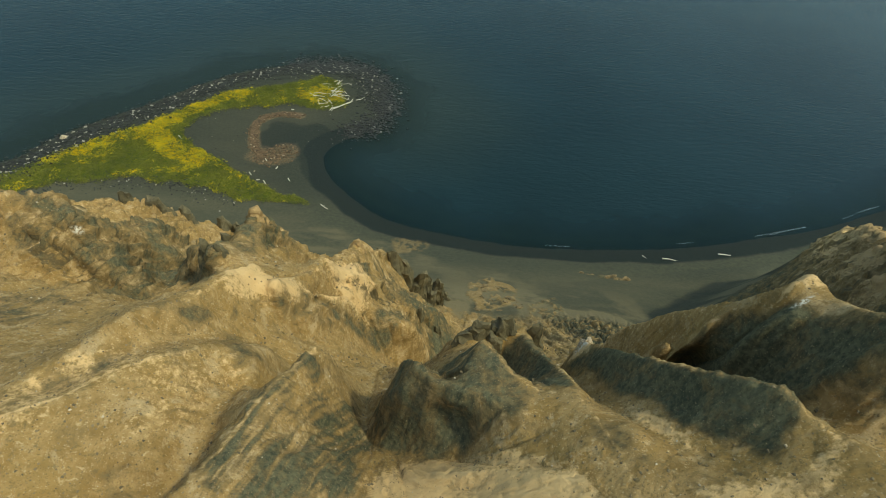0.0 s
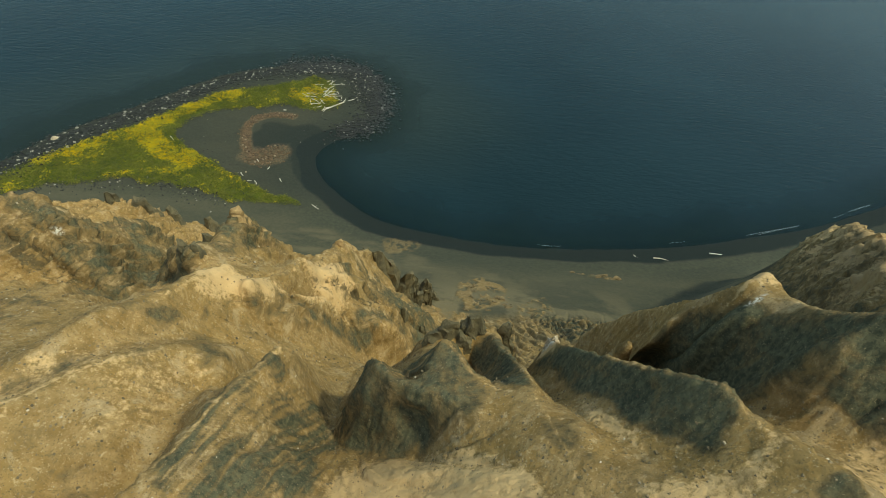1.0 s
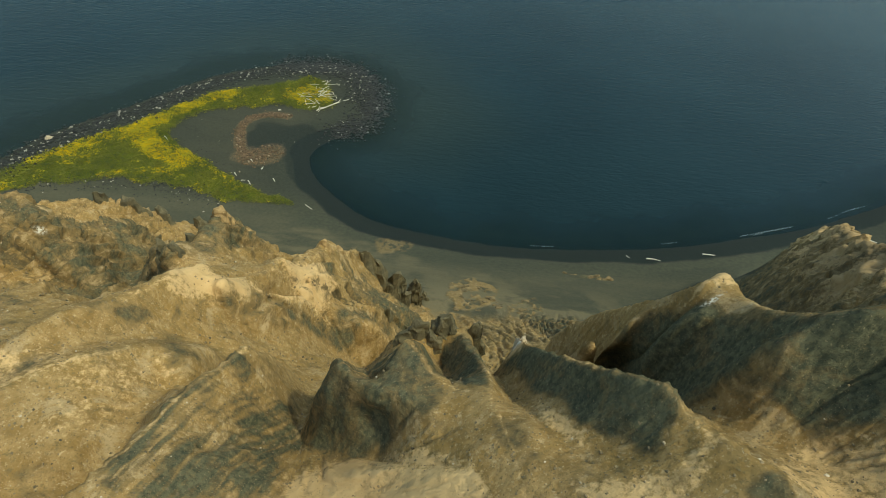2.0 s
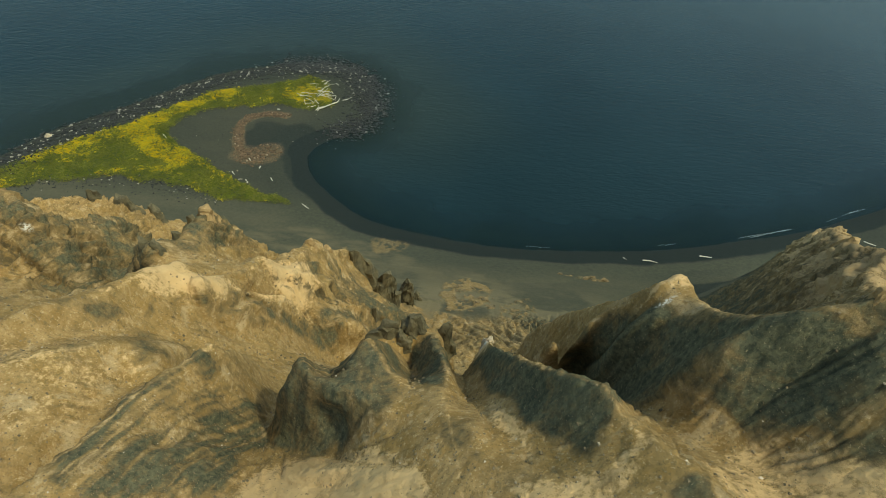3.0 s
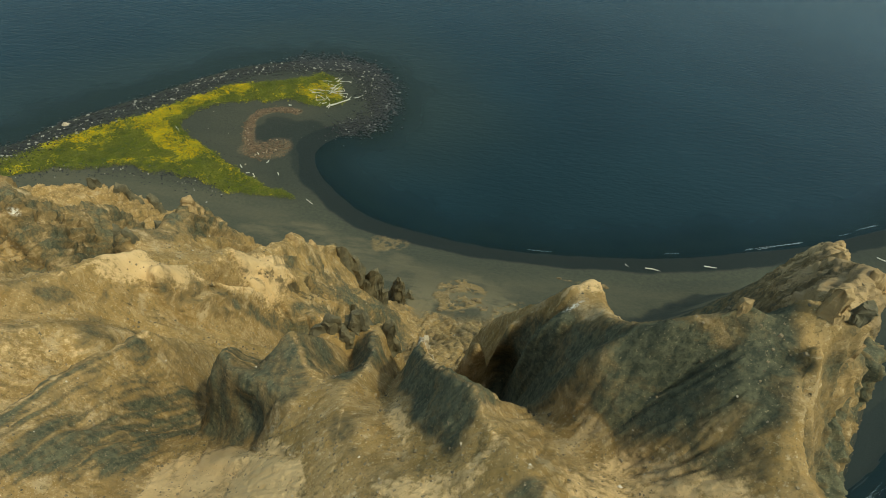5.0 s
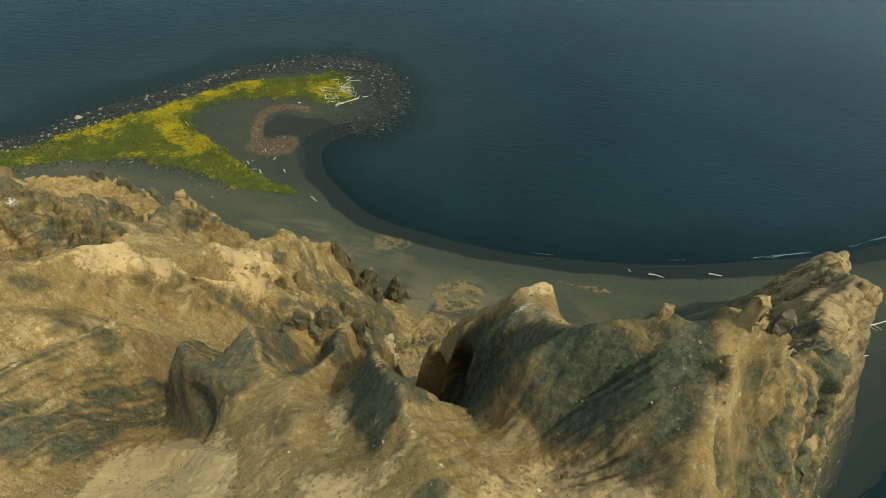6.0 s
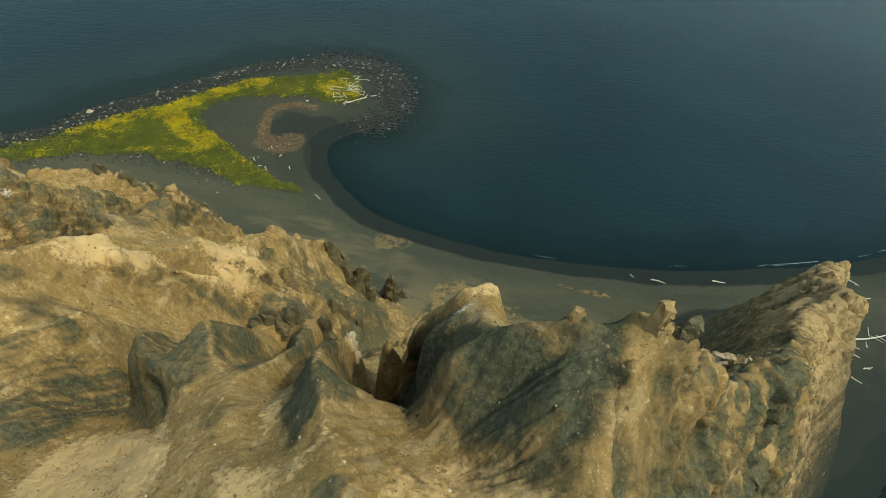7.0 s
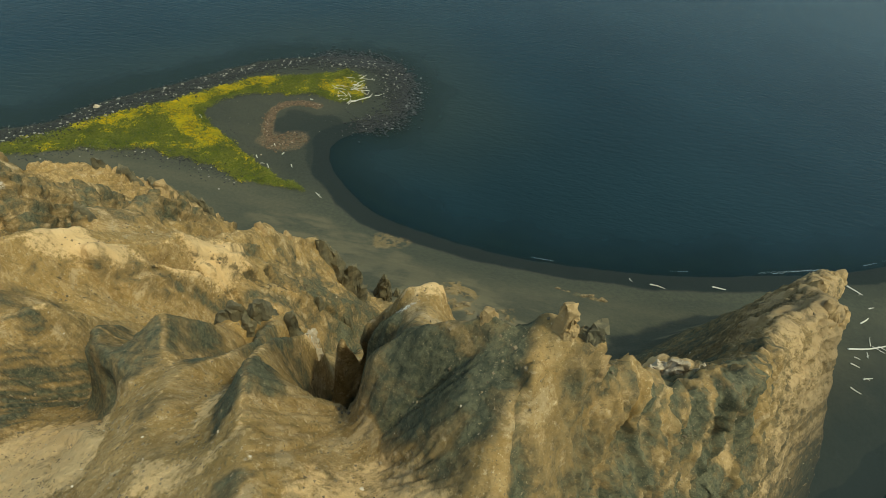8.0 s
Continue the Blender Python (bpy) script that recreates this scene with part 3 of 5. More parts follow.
def vnoise3(x, y, z):
    xi, yi, zi = np.floor(x).astype(np.int32), np.floor(y).astype(np.int32), np.floor(z).astype(np.int32)
    fx, fy, fz = x - xi, y - yi, z - zi
    fx, fy, fz = fx * fx * (3 - 2 * fx), fy * fy * (3 - 2 * fy), fz * fz * (3 - 2 * fz)
    x0, x1, y0, y1, z0, z1 = xi & 63, (xi + 1) & 63, yi & 63, (yi + 1) & 63, zi & 63, (zi + 1) & 63
    a = (_t3[x0, y0, z0] * (1 - fx) + _t3[x1, y0, z0] * fx) * (1 - fy) + (_t3[x0, y1, z0] * (1 - fx) + _t3[x1, y1, z0] * fx) * fy
    b = (_t3[x0, y0, z1] * (1 - fx) + _t3[x1, y0, z1] * fx) * (1 - fy) + (_t3[x0, y1, z1] * (1 - fx) + _t3[x1, y1, z1] * fx) * fy
    return a * (1 - fz) + b * fz


def fbm3(x, y, z, octaves=4, gain=0.55, ridged=False):
    s, a, tot = 0.0, 1.0, 0.0
    for k in range(octaves):
        n = vnoise3(x * 2 ** k + 11.3 * k, y * 2 ** k - 5.7 * k, z * 2 ** k + 3.1 * k)
        s = s + a * (1 - np.abs(2 * n - 1) if ridged else n)
        tot += a
        a *= gain
    return s / tot


def patch(cx, cy, rx, ry, turn=0.0, edge=0.5):
    """Soft oval on the plan, 1 inside, 0 outside, with an uneven rim."""
    c, s = math.cos(radians(turn)), math.sin(radians(turn))
    dx, dy = GX - cx, GY - cy
    r = np.sqrt(((dx * c + dy * s) / rx) ** 2 + ((-dx * s + dy * c) / ry) ** 2)
    return 1 - smooth(r + 0.5 * (WOB - 0.5), 1 - edge, 1 + edge)


WOB = fbm(GX / (0.06 * GV), GY / (0.06 * GV), 4)

# fall lines of the smooth land, in rows and columns of the grid
dl = np.gradient(fl)[:, None]
du = fu[1] - fu[0]
zv = np.gradient(Z, axis=0) / dl / GV
zu = np.gradient(Z, axis=1) / du / GV
sx, sy = zu, zv - fu[None, :] * zu
slope = np.sqrt(sx * sx + sy * sy)
gx, gy = -sx / (slope + 1e-6), -sy / (slope + 1e-6)
step_c = ((gx - fu[None, :] * gy) / du) * 0.0026
step_r = (gy / dl) * 0.0026


def drag(field, steps):
    """Smear a field along the fall lines, so that it runs in rills."""
    h, w = field.shape
    tot = field.copy()
    for sign in (1, -1):
        r = np.repeat(np.arange(h, dtype=np.float32)[:, None], w, 1)
        c = np.repeat(np.arange(w, dtype=np.float32)[None, :], h, 0)
        for _ in range(steps):
            ri, ci = np.clip(np.rint(r), 0, h - 1).astype(np.int32), np.clip(np.rint(c), 0, w - 1).astype(np.int32)
            r = r + sign * step_r[ri, ci]
            c = c + sign * step_c[ri, ci]
            tot += field[np.clip(np.rint(r), 0, h - 1).astype(np.int32), np.clip(np.rint(c), 0, w - 1).astype(np.int32)]
    return tot / (2 * steps + 1)


def even(a):
    return (a - a.mean()) / (a.std() + 1e-9)


white = _rng.rand(*GX.shape).astype(np.float32)
rill_fine = even(drag(white, 16))
rill_mid = even(drag(vnoise(GX / (0.009 * GV), GY / (0.009 * GV)), 26))


def drainage(height, steps):
    """Share of the rain that runs through each place: thin lines that join downhill."""
    h, w = height.shape
    hv = np.gradient(height, axis=0) / dl / GV
    hu = np.gradient(height, axis=1) / du / GV
    hy = hv - fu[None, :] * hu
    size = np.sqrt(hu * hu + hy * hy) + 1e-6
    mc = (((-hu + fu[None, :] * hy) / size / du) * 0.0024).astype(np.float32)
    mr = ((-hy / size / dl) * 0.0024).astype(np.float32)
    mc, mr = mc.ravel(), mr.ravel()
    r = np.repeat(np.arange(h, dtype=np.float32)[:, None], w, 1).ravel()
    c = np.repeat(np.arange(w, dtype=np.float32)[None, :], h, 0).ravel()
    tot = np.zeros(h * w)
    for _ in range(steps):
        i = np.rint(r).astype(np.int32) * w + np.rint(c).astype(np.int32)
        tot += np.bincount(i, minlength=h * w)
        r = np.clip(r + mr[i], 0, h - 1)
        c = np.clip(c + mc[i], 0, w - 1)
    return np.log1p(tot.reshape(h, w) / steps)


def blur(a, n=1):
    for _ in range(n):
        q = np.pad(a, 1, mode="edge")
        a = 0.4 * a + 0.15 * (q[:-2, 1:-1] + q[2:, 1:-1] + q[1:-1, :-2] + q[1:-1, 2:])
    return a


rough_bed = 0.020 * GV * fbm(GX / (0.06 * GV), GY / (0.06 * GV), 5, 0.6)
flow = blur(even(drainage(Z + rough_bed, 44)), 1)
rill_big = np.clip(-flow, -2.6, 2.0)

# where the wash of each place comes from, on the plan of the fan
rr = np.repeat(np.arange(GX.shape[0], dtype=np.float32)[:, None], GX.shape[1], 1)
cc = np.repeat(np.arange(GX.shape[1], dtype=np.float32)[None, :], GX.shape[0], 0)


def fan_place():
    return np.stack([25 * np.interp(cc, np.arange(len(fu)), fu), 25 * np.interp(rr, np.arange(len(fl)), fl), 0 * rr], -1)


for k in range(60):
    ri, ci = np.clip(np.rint(rr), 0, GX.shape[0] - 1).astype(np.int32), np.clip(np.rint(cc), 0, GX.shape[1] - 1).astype(np.int32)
    rr = np.clip(rr - 1.3 * step_r[ri, ci], 0, GX.shape[0] - 1)
    cc = np.clip(cc - 1.3 * step_c[ri, ci], 0, GX.shape[1] - 1)
    if k == 17:
        source_near = fan_place()
source = fan_place()

# normals of the smooth land
nz = 1 / np.sqrt(1 + slope ** 2)
nx, ny = -sx * nz, -sy * nz
steep = smooth(slope, 0.5, 1.3)
X3, Y3, Z3 = GX.astype(np.float32), GY.astype(np.float32), Z.astype(np.float32)
# tilted bedding of the tuff
bed_s = 0.30 * X3 - 0.22 * Y3 + 0.93 * Z3
bed = fbm3(X3 / 14, Y3 / 14, bed_s / 1.5, 4, 0.6) - 0.5
crag = fbm3(X3 / 7, Y3 / 7, Z3 / 7, 5, 0.55, True) - 0.62
lump = fbm3(X3 / 1.6, Y3 / 1.6, Z3 / 1.6, 4, 0.55) - 0.5

# how rocky: bare crags on the lower cliffs, the spur and its east face; soft ash near the top
spur = np.array([(34.3, 18), (40, 21.6), (46, 29.4), (55, 41), (60.5, 45.8), (73.7, 66.1), (85, 79), (97, 93), (101, 99)])
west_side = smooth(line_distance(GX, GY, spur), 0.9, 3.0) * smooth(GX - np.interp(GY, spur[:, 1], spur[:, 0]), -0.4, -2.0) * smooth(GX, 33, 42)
floor_calm = patch(20, 72, 20, 17)
rocky = (1 - 0.75 * floor_calm) * np.clip(smooth(GY, 30, 52) + smooth(GX, 27, 33) * smooth(GY, 9, 13) + 0.25, 0, 1) * rough_land * (1 - 0.88 * west_side)
east = smooth(GX, 25.5, 30) * smooth(GX + 1.5 * GY, 40, 46)
reach2 = np.maximum(reach, 0.60 * east)
nub = fbm3(X3 / 2.6, Y3 / 2.6, Z3 / 2.6, 5, 0.6, True) - 0.6
lo_, ac_ = 0.56 * X3 + 0.83 * Y3, -0.83 * X3 + 0.56 * Y3
ribs = fbm(ac_ / 5.0 + 0.6 * fbm(lo_ / 9, ac_ / 9, 3), lo_ / 30, 5, 0.58, True) - 0.6
column = fbm3(X3 / 1.0, Y3 / 1.0, Z3 / 3.4, 5, 0.62)
far_spur = east * smooth(GX, 44, 56)
strata = fbm3(X3 / 26, Y3 / 26, (Z3 + 0.12 * X3) / 0.9, 3, 0.6) - 0.5
disp = rocky * ((0.9 + 0.7 * east + 0.9 * smooth(-GX, 8, 24)) * reach2 * crag + 1.7 * reach2 * bed * (0.4 + steep) + (0.6 + 0.7 * east) * reach2 ** 0.7 * nub + 1.3 * reach * (1 - east) * ribs + 2.2 * reach2 * far_spur * strata) + rough_land * (0.5 + 0.5 * rocky) * 0.45 * reach ** 0.4 * lump + rough_land * (0.08 + 0.2 * east) * (fbm3(X3 / 0.7, Y3 / 0.7, Z3 / 0.7, 3, 0.6, True) - 0.6)
disp = disp + rough_land * ((0.07 + 0.26 * smooth(GV, 60, 90)) * reach ** 0.3 * (fbm3(X3 / 1.3, Y3 / 1.3, Z3 / 1.3, 5, 0.6, True) - 0.6) + 0.07 * (fbm3(X3 / 0.45, Y3 / 0.45, Z3 / 0.45, 3, 0.6) - 0.5)) * (1 - 0.7 * smooth(line_distance(GX, GY, [(-8.5, 8), (-7, 20)]), 6, 3))
# slanting ledges of the western crags; upright ribs of the east face; knobbly head of the spur
west = smooth(-GX, 4, 11) * smooth(GY, 27, 38)
tilt = ac_ + 0.35 * Z3 + 2.0 * fbm3(X3 / 9, Y3 / 9, Z3 / 9, 3)
ledge, ledge_cut = 0.0, 0.0
for span, amp in ((3.6, 1.0), (1.5, 0.45)):
    saw = tilt / span + 0.35 * fbm(X3 / (2 * span), Y3 / (2 * span), 3)
    saw = saw - np.floor(saw)
    ledge = ledge + amp * (np.minimum(saw / 0.86, (1 - saw) / 0.14) - 0.5)
    ledge_cut = np.maximum(ledge_cut, amp * (1 - smooth(np.abs(saw - 0.97), 0.0, 0.05)))
broken = smooth(fbm(GX / 6 + 3, GY / 6, 4), 0.32, 0.52)
along_face = 0.70 * X3 + 0.71 * Y3
rib_e = fbm(along_face / 1.5 + 0.5 * fbm3(X3 / 2, Y3 / 2, Z3 / 2, 3), Z3 / 8, 5, 0.62, True) - 0.6
spur_top = smooth(line_distance(GX, GY, spur), 9, 2) * smooth(GX, 46, 58)
knob = np.maximum(smooth(line_distance(GX, GY, spur), 11, 3) * smooth(GX, 46, 58) * (1 - west_side), spur_top)
disp = disp + rough_land * (2.4 * west * reach * broken * ledge + 1.3 * east * (1 - 0.75 * far_spur) * rib_e + 4.5 * knob * (fbm3(X3 / 3.2, Y3 / 3.2, Z3 / 3.2, 5, 0.6, True) - 0.58))
disp = disp + rough_land * GV * ((0.0017 + 0.0027 * smooth(GV, 62, 85) + 0.004 * east) * rill_big * (0.05 + steep) + (0.0014 + 0.0008 * smooth(GV, 62, 85) + 0.0022 * east) * rill_mid * (0.08 + steep) + 0.0007 * rill_fine * (0.2 + steep))
# joints and cracks: thin broken lines that follow the bedding, and a few across it
cut1 = np.abs(fbm3(X3 / 9 + 7, Y3 / 9, bed_s / 2.8, 4, 0.5) - 0.5)
crack = (1 - smooth(cut1, 0.003, 0.013)) * rocky * smooth(fbm(GX / 11, GY / 11, 3), 0.42, 0.6) * rough_land
disp = disp - 0.0012 * GV * crack
# open joints and washed-out grooves: width, depth, darkness with shade painted in, places on the plan
fiss, groove_shade = np.zeros(GX.shape), np.zeros(GX.shape)
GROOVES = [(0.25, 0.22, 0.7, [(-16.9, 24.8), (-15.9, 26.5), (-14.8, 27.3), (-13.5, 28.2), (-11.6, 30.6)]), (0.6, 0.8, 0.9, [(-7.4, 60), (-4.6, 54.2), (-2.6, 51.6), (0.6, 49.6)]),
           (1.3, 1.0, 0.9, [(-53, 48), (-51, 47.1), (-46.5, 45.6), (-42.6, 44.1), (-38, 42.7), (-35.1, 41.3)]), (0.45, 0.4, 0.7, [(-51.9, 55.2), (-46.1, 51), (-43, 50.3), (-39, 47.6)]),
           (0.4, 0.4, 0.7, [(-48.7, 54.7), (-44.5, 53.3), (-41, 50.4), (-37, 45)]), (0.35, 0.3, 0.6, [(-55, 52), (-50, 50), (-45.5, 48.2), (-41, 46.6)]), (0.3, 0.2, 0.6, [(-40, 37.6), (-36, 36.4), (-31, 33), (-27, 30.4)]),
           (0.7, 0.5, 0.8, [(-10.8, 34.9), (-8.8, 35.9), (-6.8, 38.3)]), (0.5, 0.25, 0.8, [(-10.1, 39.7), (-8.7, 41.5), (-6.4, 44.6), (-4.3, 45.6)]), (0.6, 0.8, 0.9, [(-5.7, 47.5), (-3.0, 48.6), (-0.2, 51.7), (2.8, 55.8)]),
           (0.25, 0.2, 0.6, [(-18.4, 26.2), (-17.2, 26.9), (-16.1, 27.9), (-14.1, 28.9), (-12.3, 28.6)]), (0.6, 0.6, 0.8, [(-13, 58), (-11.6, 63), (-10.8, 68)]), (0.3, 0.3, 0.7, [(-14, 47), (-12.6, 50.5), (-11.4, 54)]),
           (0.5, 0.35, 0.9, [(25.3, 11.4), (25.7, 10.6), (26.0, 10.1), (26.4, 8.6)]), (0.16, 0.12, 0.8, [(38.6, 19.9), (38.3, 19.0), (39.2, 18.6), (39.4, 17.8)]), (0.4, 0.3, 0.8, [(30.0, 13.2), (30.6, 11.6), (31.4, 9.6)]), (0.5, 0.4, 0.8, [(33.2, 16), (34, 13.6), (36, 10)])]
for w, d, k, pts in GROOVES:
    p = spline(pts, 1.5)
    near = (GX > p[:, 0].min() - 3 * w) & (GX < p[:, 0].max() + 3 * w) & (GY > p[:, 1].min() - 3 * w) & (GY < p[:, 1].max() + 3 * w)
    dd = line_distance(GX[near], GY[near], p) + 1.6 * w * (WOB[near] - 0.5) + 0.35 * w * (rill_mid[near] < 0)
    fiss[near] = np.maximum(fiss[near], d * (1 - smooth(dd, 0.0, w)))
    groove_shade[near] = np.maximum(groove_shade[near], k * (1 - smooth(dd, 0.3 * w, 0.95 * w)))
disp = disp - fiss + 0.9 * east * rough_land * (column - 0.5) * (0.5 + 0.5 * reach)
bumps = fbm(GX / 0.5, GY / 0.5, 3)
disp = disp + rough_land * 0.05 * (bumps - 0.5)
PX, PY, PZ = GX + nx * disp, GY + ny * disp, Z + nz * disp
# undercut hollows: the wall is eaten back behind its lip


def hollow(c, radii, push):
    global PX, PY, PZ
    r = np.sqrt(((PX - c[0]) / radii[0]) ** 2 + ((PY - c[1]) / radii[1]) ** 2 + ((PZ - c[2]) / radii[2]) ** 2)
    w = 1 - smooth(r + 0.3 * (WOB - 0.5), 0.35, 1.0)
    PX, PY, PZ = PX + push[0] * w, PY + push[1] * w, PZ + push[2] * w


hollow((17.7, 18.6, 93.6), (2.4, 2.4, 3.2), (0.5, 1.5, -1.0))
hollow((3.4, 15.0, 92.8), (3.2, 1.6, 2.2), (0.1, 0.55, -0.3))
hollow((11.0, 18.4, 92.5), (1.4, 2.0, 2.4), (0.2, 1.4, -0.8))
# beach: low swells and footworn ripples
beach = (1 - rough_land) * smooth(SD, 1, 8)
PZ = PZ + beach * (0.5 * (fbm(GX / 14, GY / 14, 4) - 0.5) + 0.12 * (bumps - 0.5))

def sheet_of(poly, soft):
    """A spread with a ragged edge, outlined on the plan: loose stuff, also painted shade."""
    p = np.array(poly)
    m = soft * 45
    near = (GX > p[:, 0].min() - m) & (GX < p[:, 0].max() + m) & (GY > p[:, 1].min() - m) & (GY < p[:, 1].max() + m)
    x, y = GX[near], GY[near]
    d = line_distance(x, y, np.vstack([p, p[:1]]))
    d = np.where(inside(x, y, p), d, -d) / (soft * (GY[near] - YC))
    out = np.zeros(GX.shape)
    out[near] = smooth(d + 1.6 * (WOB[near] - 0.5) + 0.12 * rill_mid[near], -0.8, 0.8)
    return out


cover = {}
edge = 5 * (fbm(GX / 10, GY / 10, 5) - 0.5) + 0.5 * rill_big
cover["sand"] = 1 - (1 - 0.55 * floor_calm * smooth(fbm(GX / 3, GY / 8, 5, 0.6), 0.42, 0.56)) * smooth(Z + edge - 6 * smooth(GY, 70, 84), 20, 28) * smooth(SD, 10, 30)
wob9 = fbm(GX / 16, GY / 16, 4) - 0.5
BARE = [(0.65, 0.006, [(11.4, 97.5), (18.2, 103.4), (24.6, 97.1), (21.7, 84.9), (15.6, 80.2), (11.9, 80.4), (10.2, 86.7)]), (0.35, 0.006, [(-12.9, 122.6), (-7.8, 127.1), (0.6, 125.1), (-1.8, 117.1), (-10.0, 113.3)]),
        (0.8, 0.010, [(3.8, 79.0), (13.1, 78.3), (18.8, 72.8), (14, 60), (6.2, 62.2)]), (0.7, 0.010, [(26.0, 85.5), (33.9, 92.2), (33.5, 79.2), (27.0, 61.5), (21.7, 61.3)]), (0.8, 0.004, [(48, 113.6), (56, 113.6), (61, 112), (56, 111.8)])]
bare = np.zeros(GX.shape)
for k, soft, pts in BARE:
    bare = np.maximum(bare, k * sheet_of(pts, soft) * smooth(fbm(GX / 2.2, GY / 3.4, 5, 0.62), 0.40, 0.56))
cover["sand"] = cover["sand"] * (1 - bare)
PZ = PZ + bare * (0.5 + 0.7 * (fbm(GX / 1.6, GY / 2.2, 4, 0.6, True) - 0.5))
cover["wet"] = (1 - smooth(SD + 5 * wob9, 7.4, 9.0)) * (0.35 + 0.65 * smooth(SD, -5, 0))
cover["dust"] = cover["sand"] * np.clip(0.9 * smooth(Z, 6, 22) * smooth(fbm(GX / 9 + 5, GY / 9, 5), 0.42, 0.62) + 0.35 * smooth(SD + 8 * wob9, 12, 26) * fbm(GX / 25, GY / 7, 4), 0, 1)

# spreads of dark scoria, and of shade painted in its colour: how much, softness of the edge, outline
SCORIA_SHADE = [(0.60, 0.022, [(-9.5, 11.7), (-9.1, 14.7), (-8.2, 17.2), (-7.4, 19.6), (-6.2, 20.5), (-5.0, 20.8), (-3.9, 19.6), (-2.3, 17.0), (-2.9, 14.3), (-2.0, 12.6), (-2.4, 10.9), (-4.6, 9.3), (-7.7, 8.3), (-9.3, 9.3)]),
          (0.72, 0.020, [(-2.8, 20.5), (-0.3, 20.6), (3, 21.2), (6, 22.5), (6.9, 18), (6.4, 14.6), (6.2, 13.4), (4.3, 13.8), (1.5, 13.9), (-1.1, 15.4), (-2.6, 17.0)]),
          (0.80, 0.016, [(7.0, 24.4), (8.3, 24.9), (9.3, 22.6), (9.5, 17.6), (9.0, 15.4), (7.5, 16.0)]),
          # west face of the slab, its shade painted in
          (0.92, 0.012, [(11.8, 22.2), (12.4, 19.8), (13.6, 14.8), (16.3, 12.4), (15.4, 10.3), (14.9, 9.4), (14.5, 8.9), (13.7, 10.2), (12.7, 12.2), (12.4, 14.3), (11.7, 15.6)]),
          # mound: dark scoria together with the painted shade of its west face
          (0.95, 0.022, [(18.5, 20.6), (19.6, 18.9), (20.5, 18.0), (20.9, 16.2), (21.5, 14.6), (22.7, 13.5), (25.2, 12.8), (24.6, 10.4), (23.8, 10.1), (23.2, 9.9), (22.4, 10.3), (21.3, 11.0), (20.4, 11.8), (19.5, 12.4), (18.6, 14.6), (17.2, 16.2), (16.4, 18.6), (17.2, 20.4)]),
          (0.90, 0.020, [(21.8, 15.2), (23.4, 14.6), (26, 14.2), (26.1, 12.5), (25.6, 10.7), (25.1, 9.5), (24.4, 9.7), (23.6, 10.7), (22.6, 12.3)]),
          # shade of the deep pit, painted on its floor and walls
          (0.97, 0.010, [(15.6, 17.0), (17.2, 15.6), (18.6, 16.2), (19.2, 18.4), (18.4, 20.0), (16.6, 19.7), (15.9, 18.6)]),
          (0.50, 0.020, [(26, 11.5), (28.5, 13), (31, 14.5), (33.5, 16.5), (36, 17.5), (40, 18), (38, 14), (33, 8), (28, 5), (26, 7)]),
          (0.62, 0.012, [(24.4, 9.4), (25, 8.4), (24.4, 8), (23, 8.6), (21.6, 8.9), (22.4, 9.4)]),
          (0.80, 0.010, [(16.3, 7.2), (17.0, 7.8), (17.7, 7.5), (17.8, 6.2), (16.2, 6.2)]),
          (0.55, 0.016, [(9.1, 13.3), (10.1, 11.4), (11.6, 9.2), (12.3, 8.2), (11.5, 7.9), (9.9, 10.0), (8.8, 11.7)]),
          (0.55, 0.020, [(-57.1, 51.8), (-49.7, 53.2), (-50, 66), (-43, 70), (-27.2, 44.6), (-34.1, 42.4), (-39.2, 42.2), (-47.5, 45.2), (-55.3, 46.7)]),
          # peak west of the bay, its shaded side painted dark
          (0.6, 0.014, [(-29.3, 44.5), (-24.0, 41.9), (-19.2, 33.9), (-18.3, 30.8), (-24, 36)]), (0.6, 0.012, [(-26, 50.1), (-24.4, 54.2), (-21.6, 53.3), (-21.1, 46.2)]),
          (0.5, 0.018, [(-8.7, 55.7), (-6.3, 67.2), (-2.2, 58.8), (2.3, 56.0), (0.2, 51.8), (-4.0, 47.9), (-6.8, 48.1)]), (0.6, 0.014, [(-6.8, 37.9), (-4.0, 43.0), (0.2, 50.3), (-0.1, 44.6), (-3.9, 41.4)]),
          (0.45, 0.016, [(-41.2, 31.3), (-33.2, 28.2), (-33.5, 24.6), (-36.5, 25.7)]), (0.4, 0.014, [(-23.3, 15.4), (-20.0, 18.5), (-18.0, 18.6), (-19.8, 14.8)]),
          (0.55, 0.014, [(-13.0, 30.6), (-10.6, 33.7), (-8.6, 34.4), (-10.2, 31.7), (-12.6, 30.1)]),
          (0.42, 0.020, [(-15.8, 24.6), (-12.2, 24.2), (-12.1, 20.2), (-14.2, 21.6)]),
          # cast shadow beside the summit's near edge, painted as a band
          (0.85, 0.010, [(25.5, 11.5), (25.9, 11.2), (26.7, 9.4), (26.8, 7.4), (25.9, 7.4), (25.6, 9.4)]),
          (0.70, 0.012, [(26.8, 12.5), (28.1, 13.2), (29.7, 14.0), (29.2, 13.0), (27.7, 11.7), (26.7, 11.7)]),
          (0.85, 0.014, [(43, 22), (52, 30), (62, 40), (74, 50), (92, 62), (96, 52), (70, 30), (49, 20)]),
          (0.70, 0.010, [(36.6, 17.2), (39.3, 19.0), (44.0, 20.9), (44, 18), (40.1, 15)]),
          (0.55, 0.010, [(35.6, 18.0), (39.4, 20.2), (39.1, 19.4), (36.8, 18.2)])]
